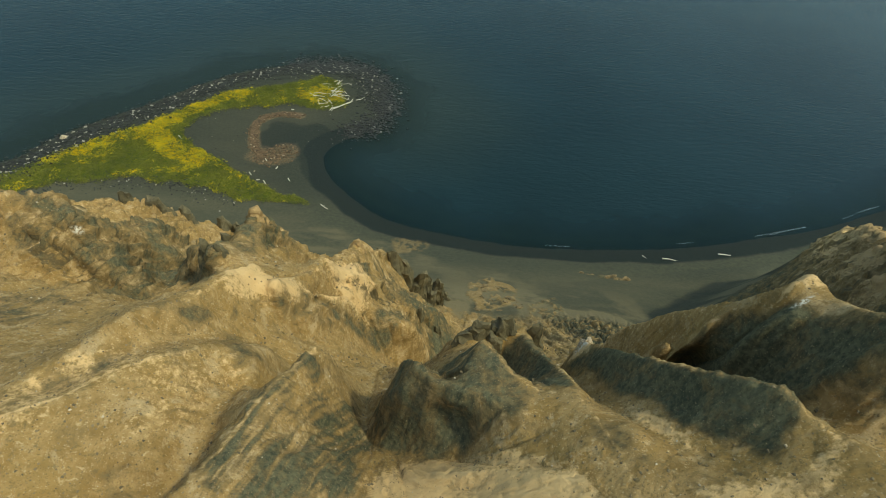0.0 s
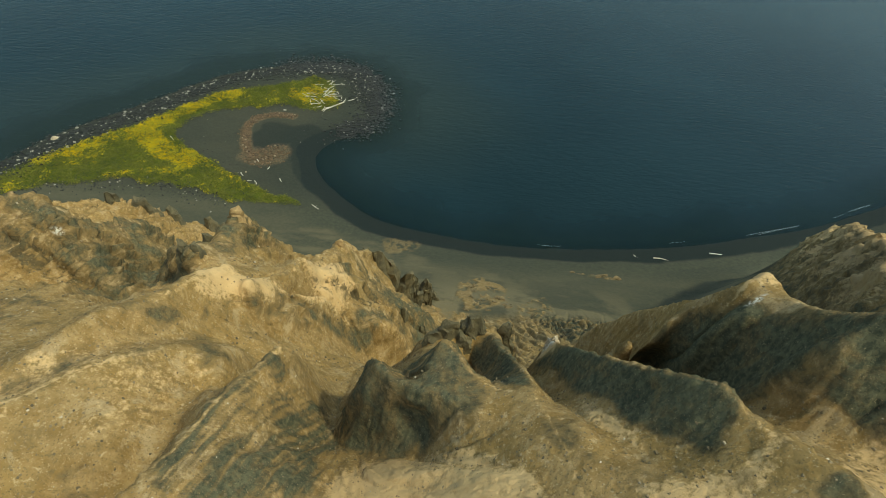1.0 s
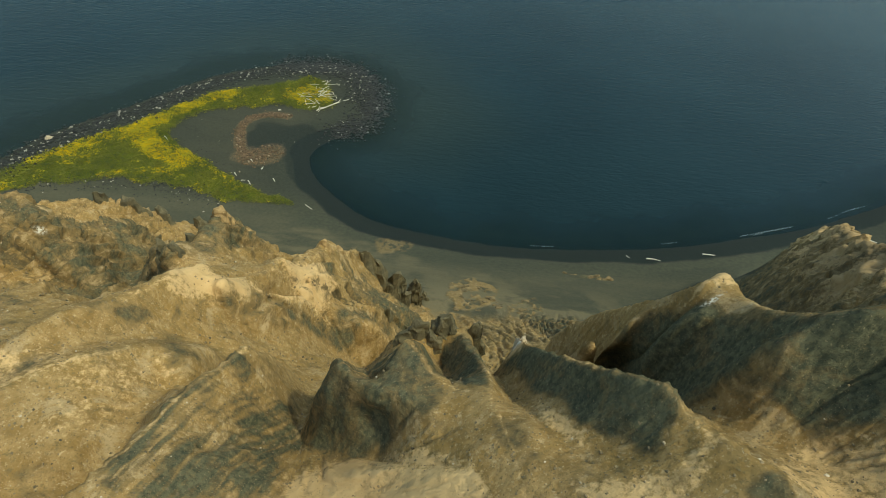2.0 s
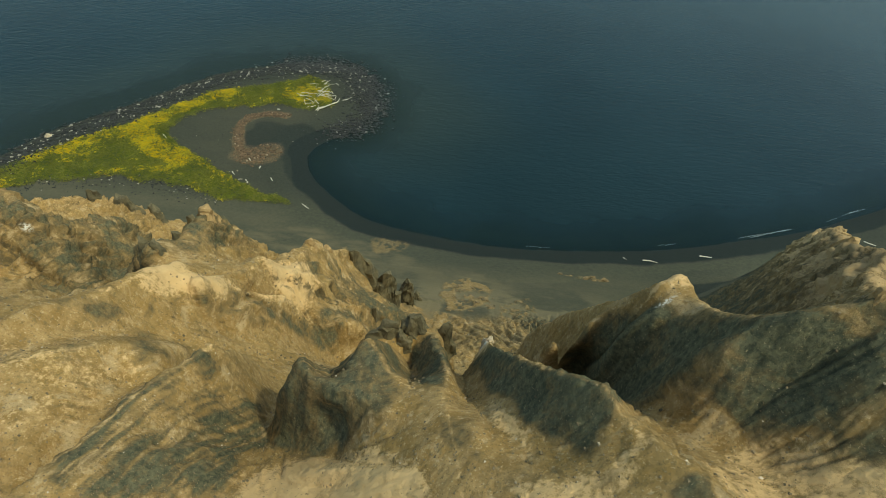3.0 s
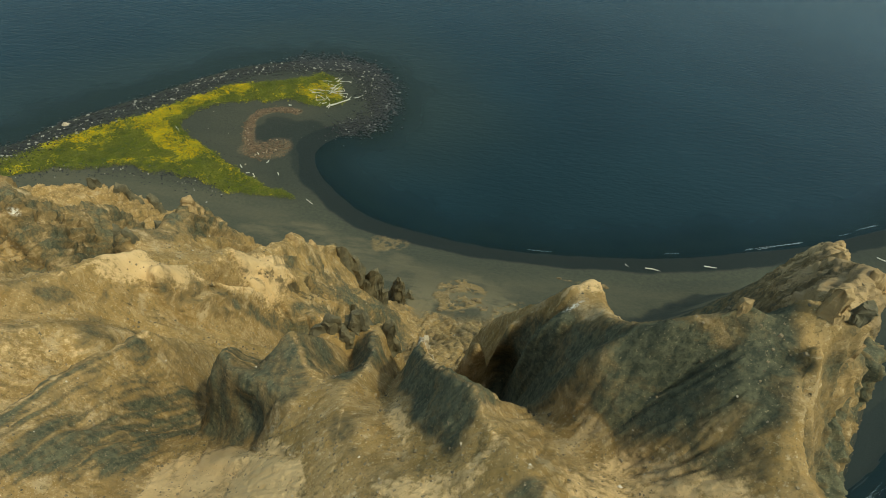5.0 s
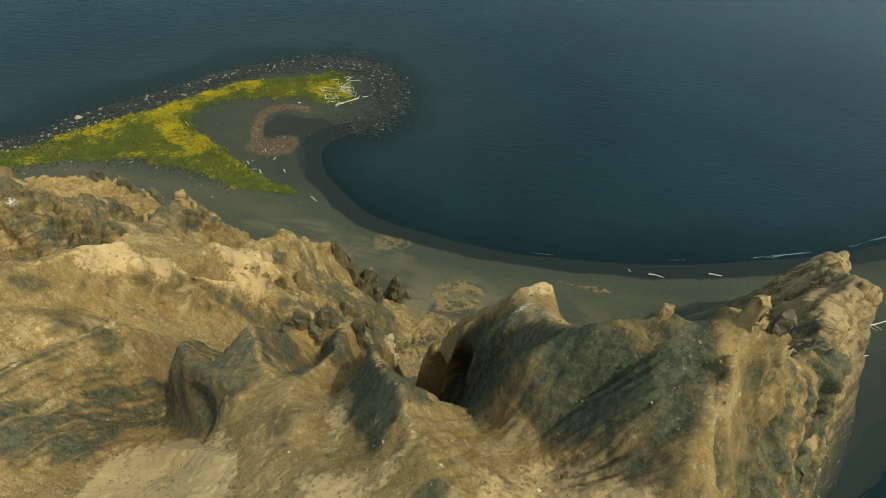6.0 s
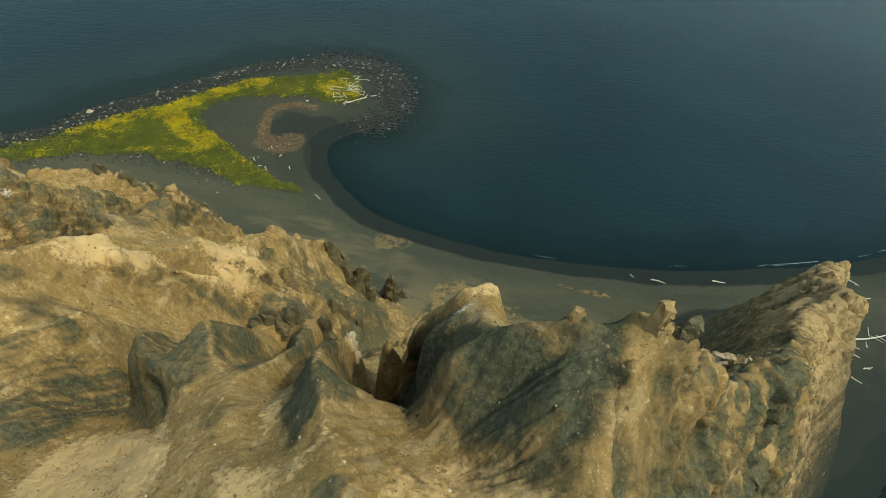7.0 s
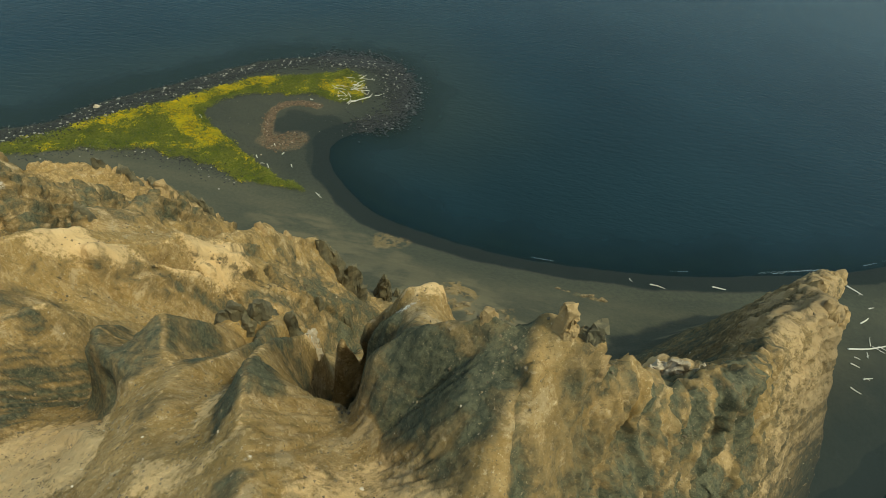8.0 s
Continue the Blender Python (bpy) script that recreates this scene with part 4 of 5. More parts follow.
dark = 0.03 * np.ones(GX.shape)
for k, soft, pts in SCORIA_SHADE:
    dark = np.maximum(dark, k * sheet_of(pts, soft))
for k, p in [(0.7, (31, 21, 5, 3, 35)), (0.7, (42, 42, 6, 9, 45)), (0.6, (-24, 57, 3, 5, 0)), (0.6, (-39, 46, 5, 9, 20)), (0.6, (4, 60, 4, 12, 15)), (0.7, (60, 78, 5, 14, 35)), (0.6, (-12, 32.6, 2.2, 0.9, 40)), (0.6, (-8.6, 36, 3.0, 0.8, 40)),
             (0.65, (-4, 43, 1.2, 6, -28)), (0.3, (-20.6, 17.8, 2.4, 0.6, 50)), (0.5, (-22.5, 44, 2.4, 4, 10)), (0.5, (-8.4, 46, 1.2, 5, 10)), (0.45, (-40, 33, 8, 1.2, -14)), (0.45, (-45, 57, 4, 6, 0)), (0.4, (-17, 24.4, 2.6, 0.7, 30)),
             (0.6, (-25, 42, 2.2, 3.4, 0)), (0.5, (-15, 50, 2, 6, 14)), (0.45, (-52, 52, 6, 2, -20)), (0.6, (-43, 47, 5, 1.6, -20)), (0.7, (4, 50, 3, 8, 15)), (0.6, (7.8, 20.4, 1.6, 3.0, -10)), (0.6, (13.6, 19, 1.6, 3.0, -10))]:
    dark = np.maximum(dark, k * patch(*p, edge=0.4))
# thin layers that crop out along the dune, side by side with its crest
DUNE = spline([(-10.6, 6), (-9.4, 9.9), (-9.0, 12), (-8.5, 14.8), (-7.9, 17.1), (-6.8, 20.4), (-6.6, 22.4)], 0.6)
off = line_distance(GX, GY, DUNE)
layers = fbm(off / 0.30 + 0.7 * fbm(GX / 2.5, GY / 2.5, 3), (GY + 0.25 * GX) / 5.0, 4, 0.62)
dune = sheet_of(SCORIA_SHADE[0][2], 0.03)
dark = np.clip(dark + dune * 2.2 * (layers - 0.5), 0, 1)
# east face: recess shade painted into the gaps between the columns
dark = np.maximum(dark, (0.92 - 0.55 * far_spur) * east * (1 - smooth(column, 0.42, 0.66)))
# shade on the spur's west flank, put into the colour; other side kept lighter
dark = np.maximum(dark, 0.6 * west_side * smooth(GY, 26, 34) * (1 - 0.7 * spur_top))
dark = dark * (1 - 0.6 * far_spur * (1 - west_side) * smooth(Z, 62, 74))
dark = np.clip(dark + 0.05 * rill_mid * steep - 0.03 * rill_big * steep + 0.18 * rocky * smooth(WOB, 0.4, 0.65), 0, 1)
cover["lapilli_shade"] = dark
pale = (0.25 + 0.5 * smooth(strata, -0.06, 0.06)) * far_spur * (1 - west_side) * smooth(line_distance(GX, GY, spur), 16, 4)
pale = np.maximum(pale, 0.8 * spur_top * smooth(fbm(GX / 2.5, GY / 2.5, 4, 0.6), 0.46, 0.58))
for p in [(-14.5, 31.5, 3.0, 1.5, 40), (21, 20, 1.0, 0.7, 0), (-9, 43, 2, 4, 0), (37.5, 25, 2.2, 1.6, 30), (12.4, 22.8, 0.7, 0.8, 0), (58, 44, 4, 3, 30)]:
    pale = np.maximum(pale, patch(*p))
# drifts of bare pale ash
for k, soft, pts in [(0.95, 0.020, [(-2.1, 12.4), (-0.2, 13.6), (3.1, 13.4), (6.7, 11.4), (8.3, 9.8), (8.9, 7.5), (4, 5), (-1.0, 8.5)]), (0.75, 0.014, [(11.3, 8.5), (12.8, 8.4), (14.7, 8.7), (15.7, 9.7), (16.8, 9.4), (16.0, 8.1), (14.7, 6.6), (12.7, 6.6)]),
                     (0.65, 0.022, [(18.6, 9.2), (21.6, 9.9), (24.3, 8.3), (24.1, 6.5), (20.8, 6.4), (18.4, 7.4)]), (0.28, 0.030, [(-19.1, 18.9), (-18.0, 20.2), (-13.4, 21.0), (-11.8, 20.4), (-13.4, 17.4), (-14.0, 15.0), (-14.8, 12.6)]),
                     (0.42, 0.026, [(-24.1, 15.0), (-21.4, 17.3), (-18.2, 20.0), (-16.5, 18.0), (-19.1, 15.2), (-20.8, 13.4), (-22.1, 11.8)]), (0.6, 0.014, [(-16.1, 28.4), (-15.7, 31.8), (-12.8, 34.7), (-8.4, 39.2), (-3.3, 43.9), (-7.1, 39.7), (-12.0, 32.0)]),
                     (0.6, 0.012, [(11.6, 12.3), (11.5, 14.6), (12.6, 12.3), (13.0, 10.4), (12.4, 9.8)])]:
    pale = np.maximum(pale, k * sheet_of(pts, soft))
cover["lapilli_shade"] = dark = dark * (1 - 0.6 * np.clip(pale, 0, 1))
cover["pale"] = np.clip(pale * (0.92 + 0.15 * rill_mid) + 0.07 * rill_fine - 0.02, 0, 1)
cover["streak"] = np.clip(0.5 + (0.20 * rill_mid + 0.16 * rill_fine - 0.16 * rill_big) * (0.2 + 0.8 * steep) * (1 + 0.9 * east), 0, 1)
cover["steep"] = np.clip(0.35 + 0.65 * smooth(slope, 0.4, 1.1), 0, 1)
# worn pale edges along the crests
q = np.pad(PZ, 4, mode="edge")
ring = (q[:-8, 4:-4] + q[8:, 4:-4] + q[4:-4, :-8] + q[4:-4, 8:]) / 4
cover["pale"] = np.clip(cover["pale"] + 0.22 * rough_land * (1 - smooth(dark, 0.4, 0.8)) * smooth((PZ - ring) / GV, 0.0028, 0.0080) * (1 - 0.5 * dark) * (1 - smooth(blur(fiss, 6), 0.02, 0.1)), 0, 1)
# trodden-looking bare rims along the sharpest crests
rim = np.zeros(GX.shape)
for pts in [[(-19.6, 25.5), (-17.2, 25.9), (-16.6, 29.4), (-15.8, 32.2), (-14.2, 35), (-12.2, 38)], [(0.4, 17.9), (3, 18.8), (4.3, 19.2), (5.9, 16.8), (7.2, 15.7), (8.6, 14.7)], [(9, 21), (9.3, 17.8), (9.2, 15.8), (9, 14.4), (9.3, 12.4), (9.6, 10.4), (10, 8.1)],
            [(12.4, 18.2), (13.3, 15.4), (14.2, 13.1), (15.2, 11.6), (15.6, 10.4), (16.1, 9.4)], [(-9.4, 9.9), (-8.5, 14.8), (-7.9, 17.1), (-6.8, 20.4)], [(-22.2, 12.9), (-20, 14.7), (-18.2, 16.9), (-16.4, 18.4), (-15.1, 20.3)], [(19.6, 19.2), (21, 20.2), (21.9, 20.4)], [(-26, 53.8), (-24.1, 54.7), (-21, 60)]]:
    p = spline(pts, 1.0)
    near = (GX > p[:, 0].min() - 1) & (GX < p[:, 0].max() + 1) & (GY > p[:, 1].min() - 1) & (GY < p[:, 1].max() + 1)
    w = (0.0045 * GV + 0 * GX)[near]
    rim[near] = np.maximum(rim[near], 1 - smooth(line_distance(GX[near], GY[near], p) + 0.8 * w * (WOB[near] - 0.4), 0.2 * w, w))
cover["pale"] = np.clip(cover["pale"] + 0.35 * rim, 0, 1)
cover["lapilli_shade"] = cover["lapilli_shade"] * (1 - 0.5 * rim)
guano = np.zeros(GX.shape)
for p in [(20.3, 18.5, 0.45, 0.16, 20), (12.4, 22.9, 0.45, 0.5, 0), (-46, 49.5, 0.5, 0.4, 0)]:
    guano = np.maximum(guano, patch(*p))
cover["guano"] = guano
# dark joints and ledge feet, plus the shade painted into the grooves
cover["crack"] = np.clip(0.35 * crack + 0.5 * groove_shade + 0.95 * west * broken * ledge_cut * smooth(WOB, 0.42, 0.58), 0, 1)


def near_line(pts, width):
    return 1 - smooth(line_distance(GX, GY, spline(pts, 3.0)) + 0.6 * width * (fbm(GX / 7, GY / 7, 4) - 0.5), 0.55 * width, width)


# growth on the spit: a broad western meadow, an arm out to the hook
MEADOW = [(-175, 100), (-147, 140), (-133, 157), (-115, 175), (-104, 192), (-91, 207), (-67, 220), (-56, 229), (-46, 223), (-41, 203), (-53, 199), (-63, 202), (-82, 195), (-92, 191), (-99, 184),
          (-99, 174), (-90, 165), (-77, 157), (-66, 149), (-52, 143), (-40, 138), (-51, 138), (-65, 139), (-86, 144), (-105, 144), (-124, 139), (-141, 128), (-160, 100)]
grass_soft = inside(GX + 5 * (fbm(GX / 6, GY / 6, 4) - 0.5), GY + 5 * (fbm(GX / 6 + 9, GY / 6, 4) - 0.5), MEADOW).astype(float)
for _ in range(4):
    q = np.pad(grass_soft, 1, mode="edge")
    grass_soft = (q[:-2, 1:-1] + q[2:, 1:-1] + q[1:-1, :-2] + q[1:-1, 2:] + q[1:-1, 1:-1]) / 5
cover["grass"] = grass_soft
YELLOW_LINES = [[(-136, 154), (-121, 168), (-110, 171), (-100, 164), (-88, 158)], [(-112, 174), (-104, 186), (-97, 198), (-88, 206)], [(-60, 212), (-47, 212)]]
yel = np.maximum(np.maximum(near_line(YELLOW_LINES[0], 6.5), near_line(YELLOW_LINES[1], 5.5)), 0.7 * near_line(YELLOW_LINES[2], 8.0))
cover["yellow"] = np.clip(yel * 0.65 + 1.5 * (fbm(GX / 5, GY / 5, 5, 0.6) - 0.5), 0, 1)
cover["weed"] = np.maximum(near_line([(-58, 193), (-66, 193), (-72, 188), (-73, 181), (-70, 170), (-66, 164)], 2.6), 0.8 * near_line([(-66, 164), (-61, 163), (-57, 168)], 6.0))
cover["dust"] = np.maximum(cover["dust"], 0.6 * near_line([(-44, 122), (-24, 114), (-6, 106), (8, 98), (24, 97)], 11.0) * smooth(fbm(GX / 9, GY / 4, 5, 0.6), 0.2, 0.8))
swirl = np.maximum(near_line([(-62, 182), (-63, 174), (-58, 178), (-50, 182)], 9.0), near_line([(-52, 178), (-49, 168), (-45, 158), (-38, 150), (-28, 141)], 6.0))
cover["wet"] = np.clip(np.maximum(cover["wet"] * (0.25 + 0.75 * smooth(line_distance(GX, GY, spline(NORTH_SHORE[:12], 4.0)), 6, 16)) * (1 - 0.75 * near_line([(-30, 222), (-31, 204), (-38, 194)], 9.0)), np.maximum(0.8 * swirl, np.maximum(0.45 * smooth(GY, 132, 150), 0.85 * (1 - smooth(line_distance(GX, GY, south) + 14 * wob9, 14, 50))))), 0, 1)


def grid_mesh(name, x, y, z, attrs):
    h, w = x.shape
    me = bpy.data.meshes.new(name)
    co = np.stack([x, y, z], -1).reshape(-1, 3).astype(np.float32)
    i = np.arange(h * w, dtype=np.int32).reshape(h, w)
    q = np.stack([i[:-1, :-1], i[:-1, 1:], i[1:, 1:], i[1:, :-1]], -1).reshape(-1, 4)
    me.vertices.add(len(co))
    me.vertices.foreach_set("co", co.ravel())
    me.loops.add(q.size)
    me.loops.foreach_set("vertex_index", q.ravel())
    me.polygons.add(len(q))
    me.polygons.foreach_set("loop_start", np.arange(0, q.size, 4, dtype=np.int32))
    me.polygons.foreach_set("loop_total", np.full(len(q), 4, dtype=np.int32))
    me.polygons.foreach_set("use_smooth", np.ones(len(q), dtype=bool))
    me.update(calc_edges=True)
    for k, a in attrs.items():
        if np.ndim(a) == 3:
            at = me.attributes.new(k, "FLOAT_VECTOR", "POINT")
            at.data.foreach_set("vector", np.ascontiguousarray(a, dtype=np.float32).ravel())
            continue
        at = me.attributes.new(k, "FLOAT", "POINT")
        at.data.foreach_set("value", np.ascontiguousarray(np.broadcast_to(a, x.shape), dtype=np.float32).ravel())
    return me


cover["source"], cover["source_near"] = source, source_near
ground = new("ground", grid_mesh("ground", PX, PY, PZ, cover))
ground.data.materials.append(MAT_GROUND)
tagged(ground, "steep tan volcanic hillside falling to a black sand beach", "hillside", kind="structure")

# water sheet; it clears over the shallows
wu = np.linspace(-1.3, 1.3, 300)
wl = np.concatenate([np.linspace(math.log(60), math.log(330), 300, endpoint=False), np.linspace(math.log(330), math.log(4400), 20)])
wv = np.exp(wl)[:, None]
WX, WY = XC + wu[None, :] * wv, YC + wv + 0 * wu[None, :]
wd = np.minimum(line_distance(WX, WY, north[::2]), line_distance(WX, WY, south[::2]))
wd = np.where(inside(WX, WY, land_poly), -wd, wd)
spit_d = line_distance(WX, WY, north[:int(len(north) * 0.55)])
murk = 0.85 * (1 - smooth(spit_d + 26 * (fbm(WX / 30, WY / 30, 4) - 0.5), 4, 75))
water = new("water", grid_mesh("water", WX, WY, 0 * WX, {"murk": murk, "deep": np.maximum(0.60 + 0.40 * smooth(wd + 14 * (fbm(WX / 12, WY / 12, 4) - 0.5), -2, 24), 0.9 * murk)}))
water.data.materials.append(MAT_WATER)
tagged(water, "dark blue calm water with fine ripples", "water", kind="structure")

# ---------------------------------------------------------------- things
rng = random.Random(11)


def ground_at(x, y):
    """Height of the finished land at a place on the plan."""
    v = max(y - YC, 6.01)
    r = float(np.interp(math.log(v), fl, np.arange(len(fl))))
    c = ((x - XC) / v - U0) / du
    r, c = min(max(r, 0), len(fl) - 1.001), min(max(c, 0), len(fu) - 1.001)
    i, j = int(r), int(c)
    fr, fc = r - i, c - j
    return float((PZ[i, j] * (1 - fc) + PZ[i, j + 1] * fc) * (1 - fr) + (PZ[i + 1, j] * (1 - fc) + PZ[i + 1, j + 1] * fc) * fr)


def part(name, bm, mat, parent=None, label=""):
    me = bpy.data.meshes.new(name)
    bm.to_mesh(me)
    bm.free()
    me.materials.append(mat)
    ob = new(name, me)
    if parent is not None:
        ob.parent = parent
    if label:
        tagged(ob, label)
    return ob


def mesh_from(name, verts, faces, mat, smooth_shade=False):
    me = bpy.data.meshes.new(name)
    me.from_pydata(verts, [], faces)
    if smooth_shade:
        me.polygons.foreach_set("use_smooth", [True] * len(me.polygons))
    me.materials.append(mat)
    return new(name, me)


def rock_body(width, depth, height, seed, taper=0.75, rough=0.22, lean=(0, 0)):
    """A broken crag: the hull of a few leaning blocks, split and chipped."""
    rnd = random.Random(seed)
    bm = bmesh.new()
    for blk in range(4):
        k = 1.0 if blk == 0 else rnd.uniform(0.45, 0.8)
        ox, oy = (0, 0) if blk == 0 else (rnd.uniform(-0.34, 0.34) * width, rnd.uniform(-0.3, 0.3) * depth)
        pts = []
        for ring, size in ((0.0, 1.0), (0.4, 1 - 0.35 * taper), (0.75, 1 - 0.7 * taper), (1.0, 1 - taper)):
            for q in range(7):
                a = 2 * math.pi * (q + rnd.uniform(-0.35, 0.35)) / 7
                f = k * height * (ring + rnd.uniform(-0.13, 0.13) * (ring > 0))
                r = size * rnd.uniform(0.72, 1.12) * (0.62 + 0.38 * k)
                pts.append(bm.verts.new((ox + 0.5 * width * r * math.cos(a) + lean[0] * ring, oy + 0.5 * depth * r * math.sin(a) + lean[1] * ring, f)))
        res = bmesh.ops.convex_hull(bm, input=pts)
        bmesh.ops.delete(bm, geom=[v for v in res["geom_interior"] if isinstance(v, bmesh.types.BMVert)], context="VERTS")
    bmesh.ops.subdivide_edges(bm, edges=bm.edges[:], cuts=3, use_grid_fill=True)
    off = Vector((seed * 7.31, seed * 3.17, seed * 1.9))
    for v in bm.verts:
        c = v.co * (3.2 / max(width, 0.4)) + off
        c2 = c * 2.7
        v.co += rough * 0.22 * min(width, height) * Vector((noise.noise(c2), noise.noise(c2 + Vector((5, 1, 7))), noise.noise(c2 + Vector((2, 6, 3)))))
        v.co += rough * 0.55 * min(width, height) * Vector((noise.noise(c), noise.noise(c + Vector((9, 4, 2))), 0.6 * noise.noise(c + Vector((3, 8, 5)))))
    return bm


def rock_tower(name, x, y, width, depth, height, mat, label, seed, top=None, group="", **kw):
    """top: height of its head; else it stands height above the ground."""
    low = min(ground_at(x + a, y + b) for a in (-width * 0.35, 0, width * 0.35) for b in (-depth * 0.35, 0, depth * 0.35))
    g = ground_at(x, y)
    sink = min(g - low, 0.6 * width) + 0.3
    if top is not None:
        height = max(height, top - g)
    ob = part(name, rock_body(width, depth, height + sink, seed, **kw), mat)
    ob.matrix_world = pose(x, y, g - sink, 0, 0, 37 * seed % 50 - 25)
    return tagged(ob, label, "rock", group)


# knobs of rock along the crests
DK = "dark weathered rock crag standing on the cliff crest"
for i, (x, y, w, d, h, ln) in enumerate([(-8.4, 71.6, 3.0, 3.4, 3.0, (-0.6, 0)), (-22.4, 40.2, 1.8, 1.5, 1.1, (-0.3, 0)), (-24.6, 41.4, 2.6, 1.8, 2.0, (-0.4, 0.2)), (-0.4, 51.6, 1.6, 1.6, 1.5, (0, 0)), (2.6, 55.4, 1.6, 1.6, 1.6, (0, 0)),
                                         
                                         (-27.4, 52.6, 2.8, 2.8, 2.2, (-0.8, 0)), (-30, 50.5, 3.0, 2.6, 1.4, (0, 0)), (-14.6, 54.6, 1.9, 1.8, 1.3, (0.2, 0)), (4.8, 83.8, 2.2, 2.4, 2.2, (0, 0))]):
    rock_tower("rock_crag", x, y, w, d, h, MAT_DARK_ROCK, DK, i + 1, group="dark rock crags on the crest", lean=ln, taper=0.6, rough=0.2)
for i, (x, y, top, w, d, h, ln) in enumerate([(-5.9, 68.0, 48.4, 6.4, 4.6, 5, (-0.9, 0.3)), (-1.6, 68.2, 47.4, 5.2, 4.0, 5, (1.0, 0.4)), (2.4, 80, 33.5, 4.4, 3.6, 4, (0.6, 0)), (4.6, 25.3, 89.3, 2.6, 1.6, 1.2, (0.5, 0)), (7.1, 25.6, 89.9, 2.3, 1.5, 1.3, (-0.3, 0.2)), (9.3, 25.8, 89.1, 1.8, 1.2, 0.9, (0.1, 0)), (6.0, 24.9, 88.2, 1.5, 1.0, 0.7, (0, 0))]):
    rock_tower("rock_crag", x, y, w, d, h, MAT_DARK_ROCK, DK, i + 17, top=top, group="dark rock crags on the crest", lean=ln, taper=0.55, rough=0.24)
TN = "tan crumbling rock crag on the ridge crest"
for i, (x, y, w, d, h, ln) in enumerate([(-10.2, 55.2, 2.2, 1.8, 1.0, (0, 0)), (-17.2, 54.6, 2.2, 1.8, 1.1, (0.3, 0)), (-9.6, 62, 2.4, 2.6, 1.3, (0, 0)), (-24.1, 54.6, 3.0, 2.6, 0.9, (0, 0)),
                                         (28.2, 12.8, 0.9, 0.7, 0.25, (0.1, 0)), (24.2, 13.3, 0.8, 0.6, 0.2, (0, 0)), (59.8, 44.6, 2.6, 2.2, 1.2, (0, 0)), (61.6, 45.6, 2.2, 2.0, 1.6, (0.3, 0)), (55, 39.8, 2.0, 1.6, 0.9, (0, 0)), (67, 58.4, 2.6, 2.2, 1.2, (0, 0)), (64.4, 50.4, 2.4, 2.0, 1.1, (0.2, 0)), (71, 62.6, 2.6, 2.4, 1.4, (0.3, 0)), (89.4, 81.6, 3.4, 3, 2.0, (0.4, 0)), (87, 84, 3.0, 2.6, 1.4, (0, 0)), (48, 33.6, 1.6, 1.3, 0.7, (0, 0)), (42.8, 27, 1.4, 1.2, 0.6, (0, 0)),
                                         (94.5, 90.4, 4.2, 3.6, 2.4, (0.5, 0.3)), (97.5, 93.4, 3.8, 3.8, 2.6, (0.3, 0)), (91, 86, 3.8, 3.2, 1.5, (0, 0)), (99.6, 97.4, 3.6, 3.6, 1.8, (0, 0)), (84, 78.4, 3.2, 2.6, 1.0, (0, 0)), (77, 70, 2.8, 2.4, 0.9, (0, 0))]):
    rock_tower("rock_crag", x, y, w, d, h, MAT_TAN_ROCK, TN, i + 31, group="tan rock crags on the crest", lean=ln, taper=0.5, rough=0.2)
rock_tower("rock_pillar", 26.72, 12.95, 0.72, 0.60, 1.0, MAT_TAN_ROCK, "narrow tan rock pillar standing on the summit crest", 57, top=111.2, lean=(0.04, 0), taper=0.12, rough=0.34)
rock_tower("rock_pillar", 27.75, 12.95, 0.85, 0.6, 0.6, MAT_DARK_ROCK, "stubby dark rock pillar standing on the summit crest", 58, top=110.5, lean=(0.1, 0), taper=0.2, rough=0.34)
for i, (x, y, w, d, h) in enumerate([(34.9, 23.2, 1.9, 1.4, 2.0), (36.1, 23.4, 1.5, 1.2, 1.5), (37.2, 23.3, 1.3, 1.0, 1.1), (35.6, 22.7, 1.1, 0.9, 1.0), (38.2, 22.7, 0.9, 0.8, 0.7), (36.8, 22.8, 0.9, 0.7, 0.8), (39.0, 22.9, 0.8, 0.6, 0.6), (34.3, 22.6, 0.9, 0.7, 0.8), (12.5, 23.0, 0.8, 0.7, 0.5), (12.9, 22.5, 0.6, 0.5, 0.3)]):
    rock_tower("pale_rock", x, y, w, d, h, MAT_WHITE_ROCK, "whitish pitted rock lump lodged in a crest notch", i + 61, group="pale rocks in the notch", taper=0.35, rough=0.6)
for i, (x, y, top, w, d, h) in enumerate([(-62.4, 82, 48.6, 5.0, 3.4, 2.4), (-57.5, 83, 46.6, 9, 4, 2.6), (-52.5, 84, 44.4, 5, 3.4, 2.2), (-45.6, 85.4, 41.4, 3.4, 3.0, 3.4), (-42.8, 86, 39, 3.4, 3, 2.6)]):
    rock_tower("rock_slab", x, y, w, d, h, MAT_DARK_ROCK, "dark sloping rock slab below the western shoulder", i + 71, top=top, taper=0.6)
lot = random.Random(5)
SPOTS = [(55, 113, 6, 1.6, 0.7), (60, 112.4, 4, 1.2, 0.6), (47, 114, 2.4, 1.2, 0.4)]
for _ in range(24):
    a, r = lot.uniform(0, 6.283), lot.random() ** 0.6
    k = 0.5 + 1.5 * lot.random() ** 2
    SPOTS.append((17 + 7.5 * r * math.cos(a), 86 + 10 * r * math.sin(a), 1.5 * k, 1.0 * k, 0.22 * k))
for i, (x, y, w, d, h) in enumerate(SPOTS):
    rock_tower("rock_outcrop", x, y, w, d, h, MAT_DUSTY_ROCK, "low tan rock outcrop breaking through dark sand", i + 81, group="outcrops in the sand", taper=0.45, rough=0.3)
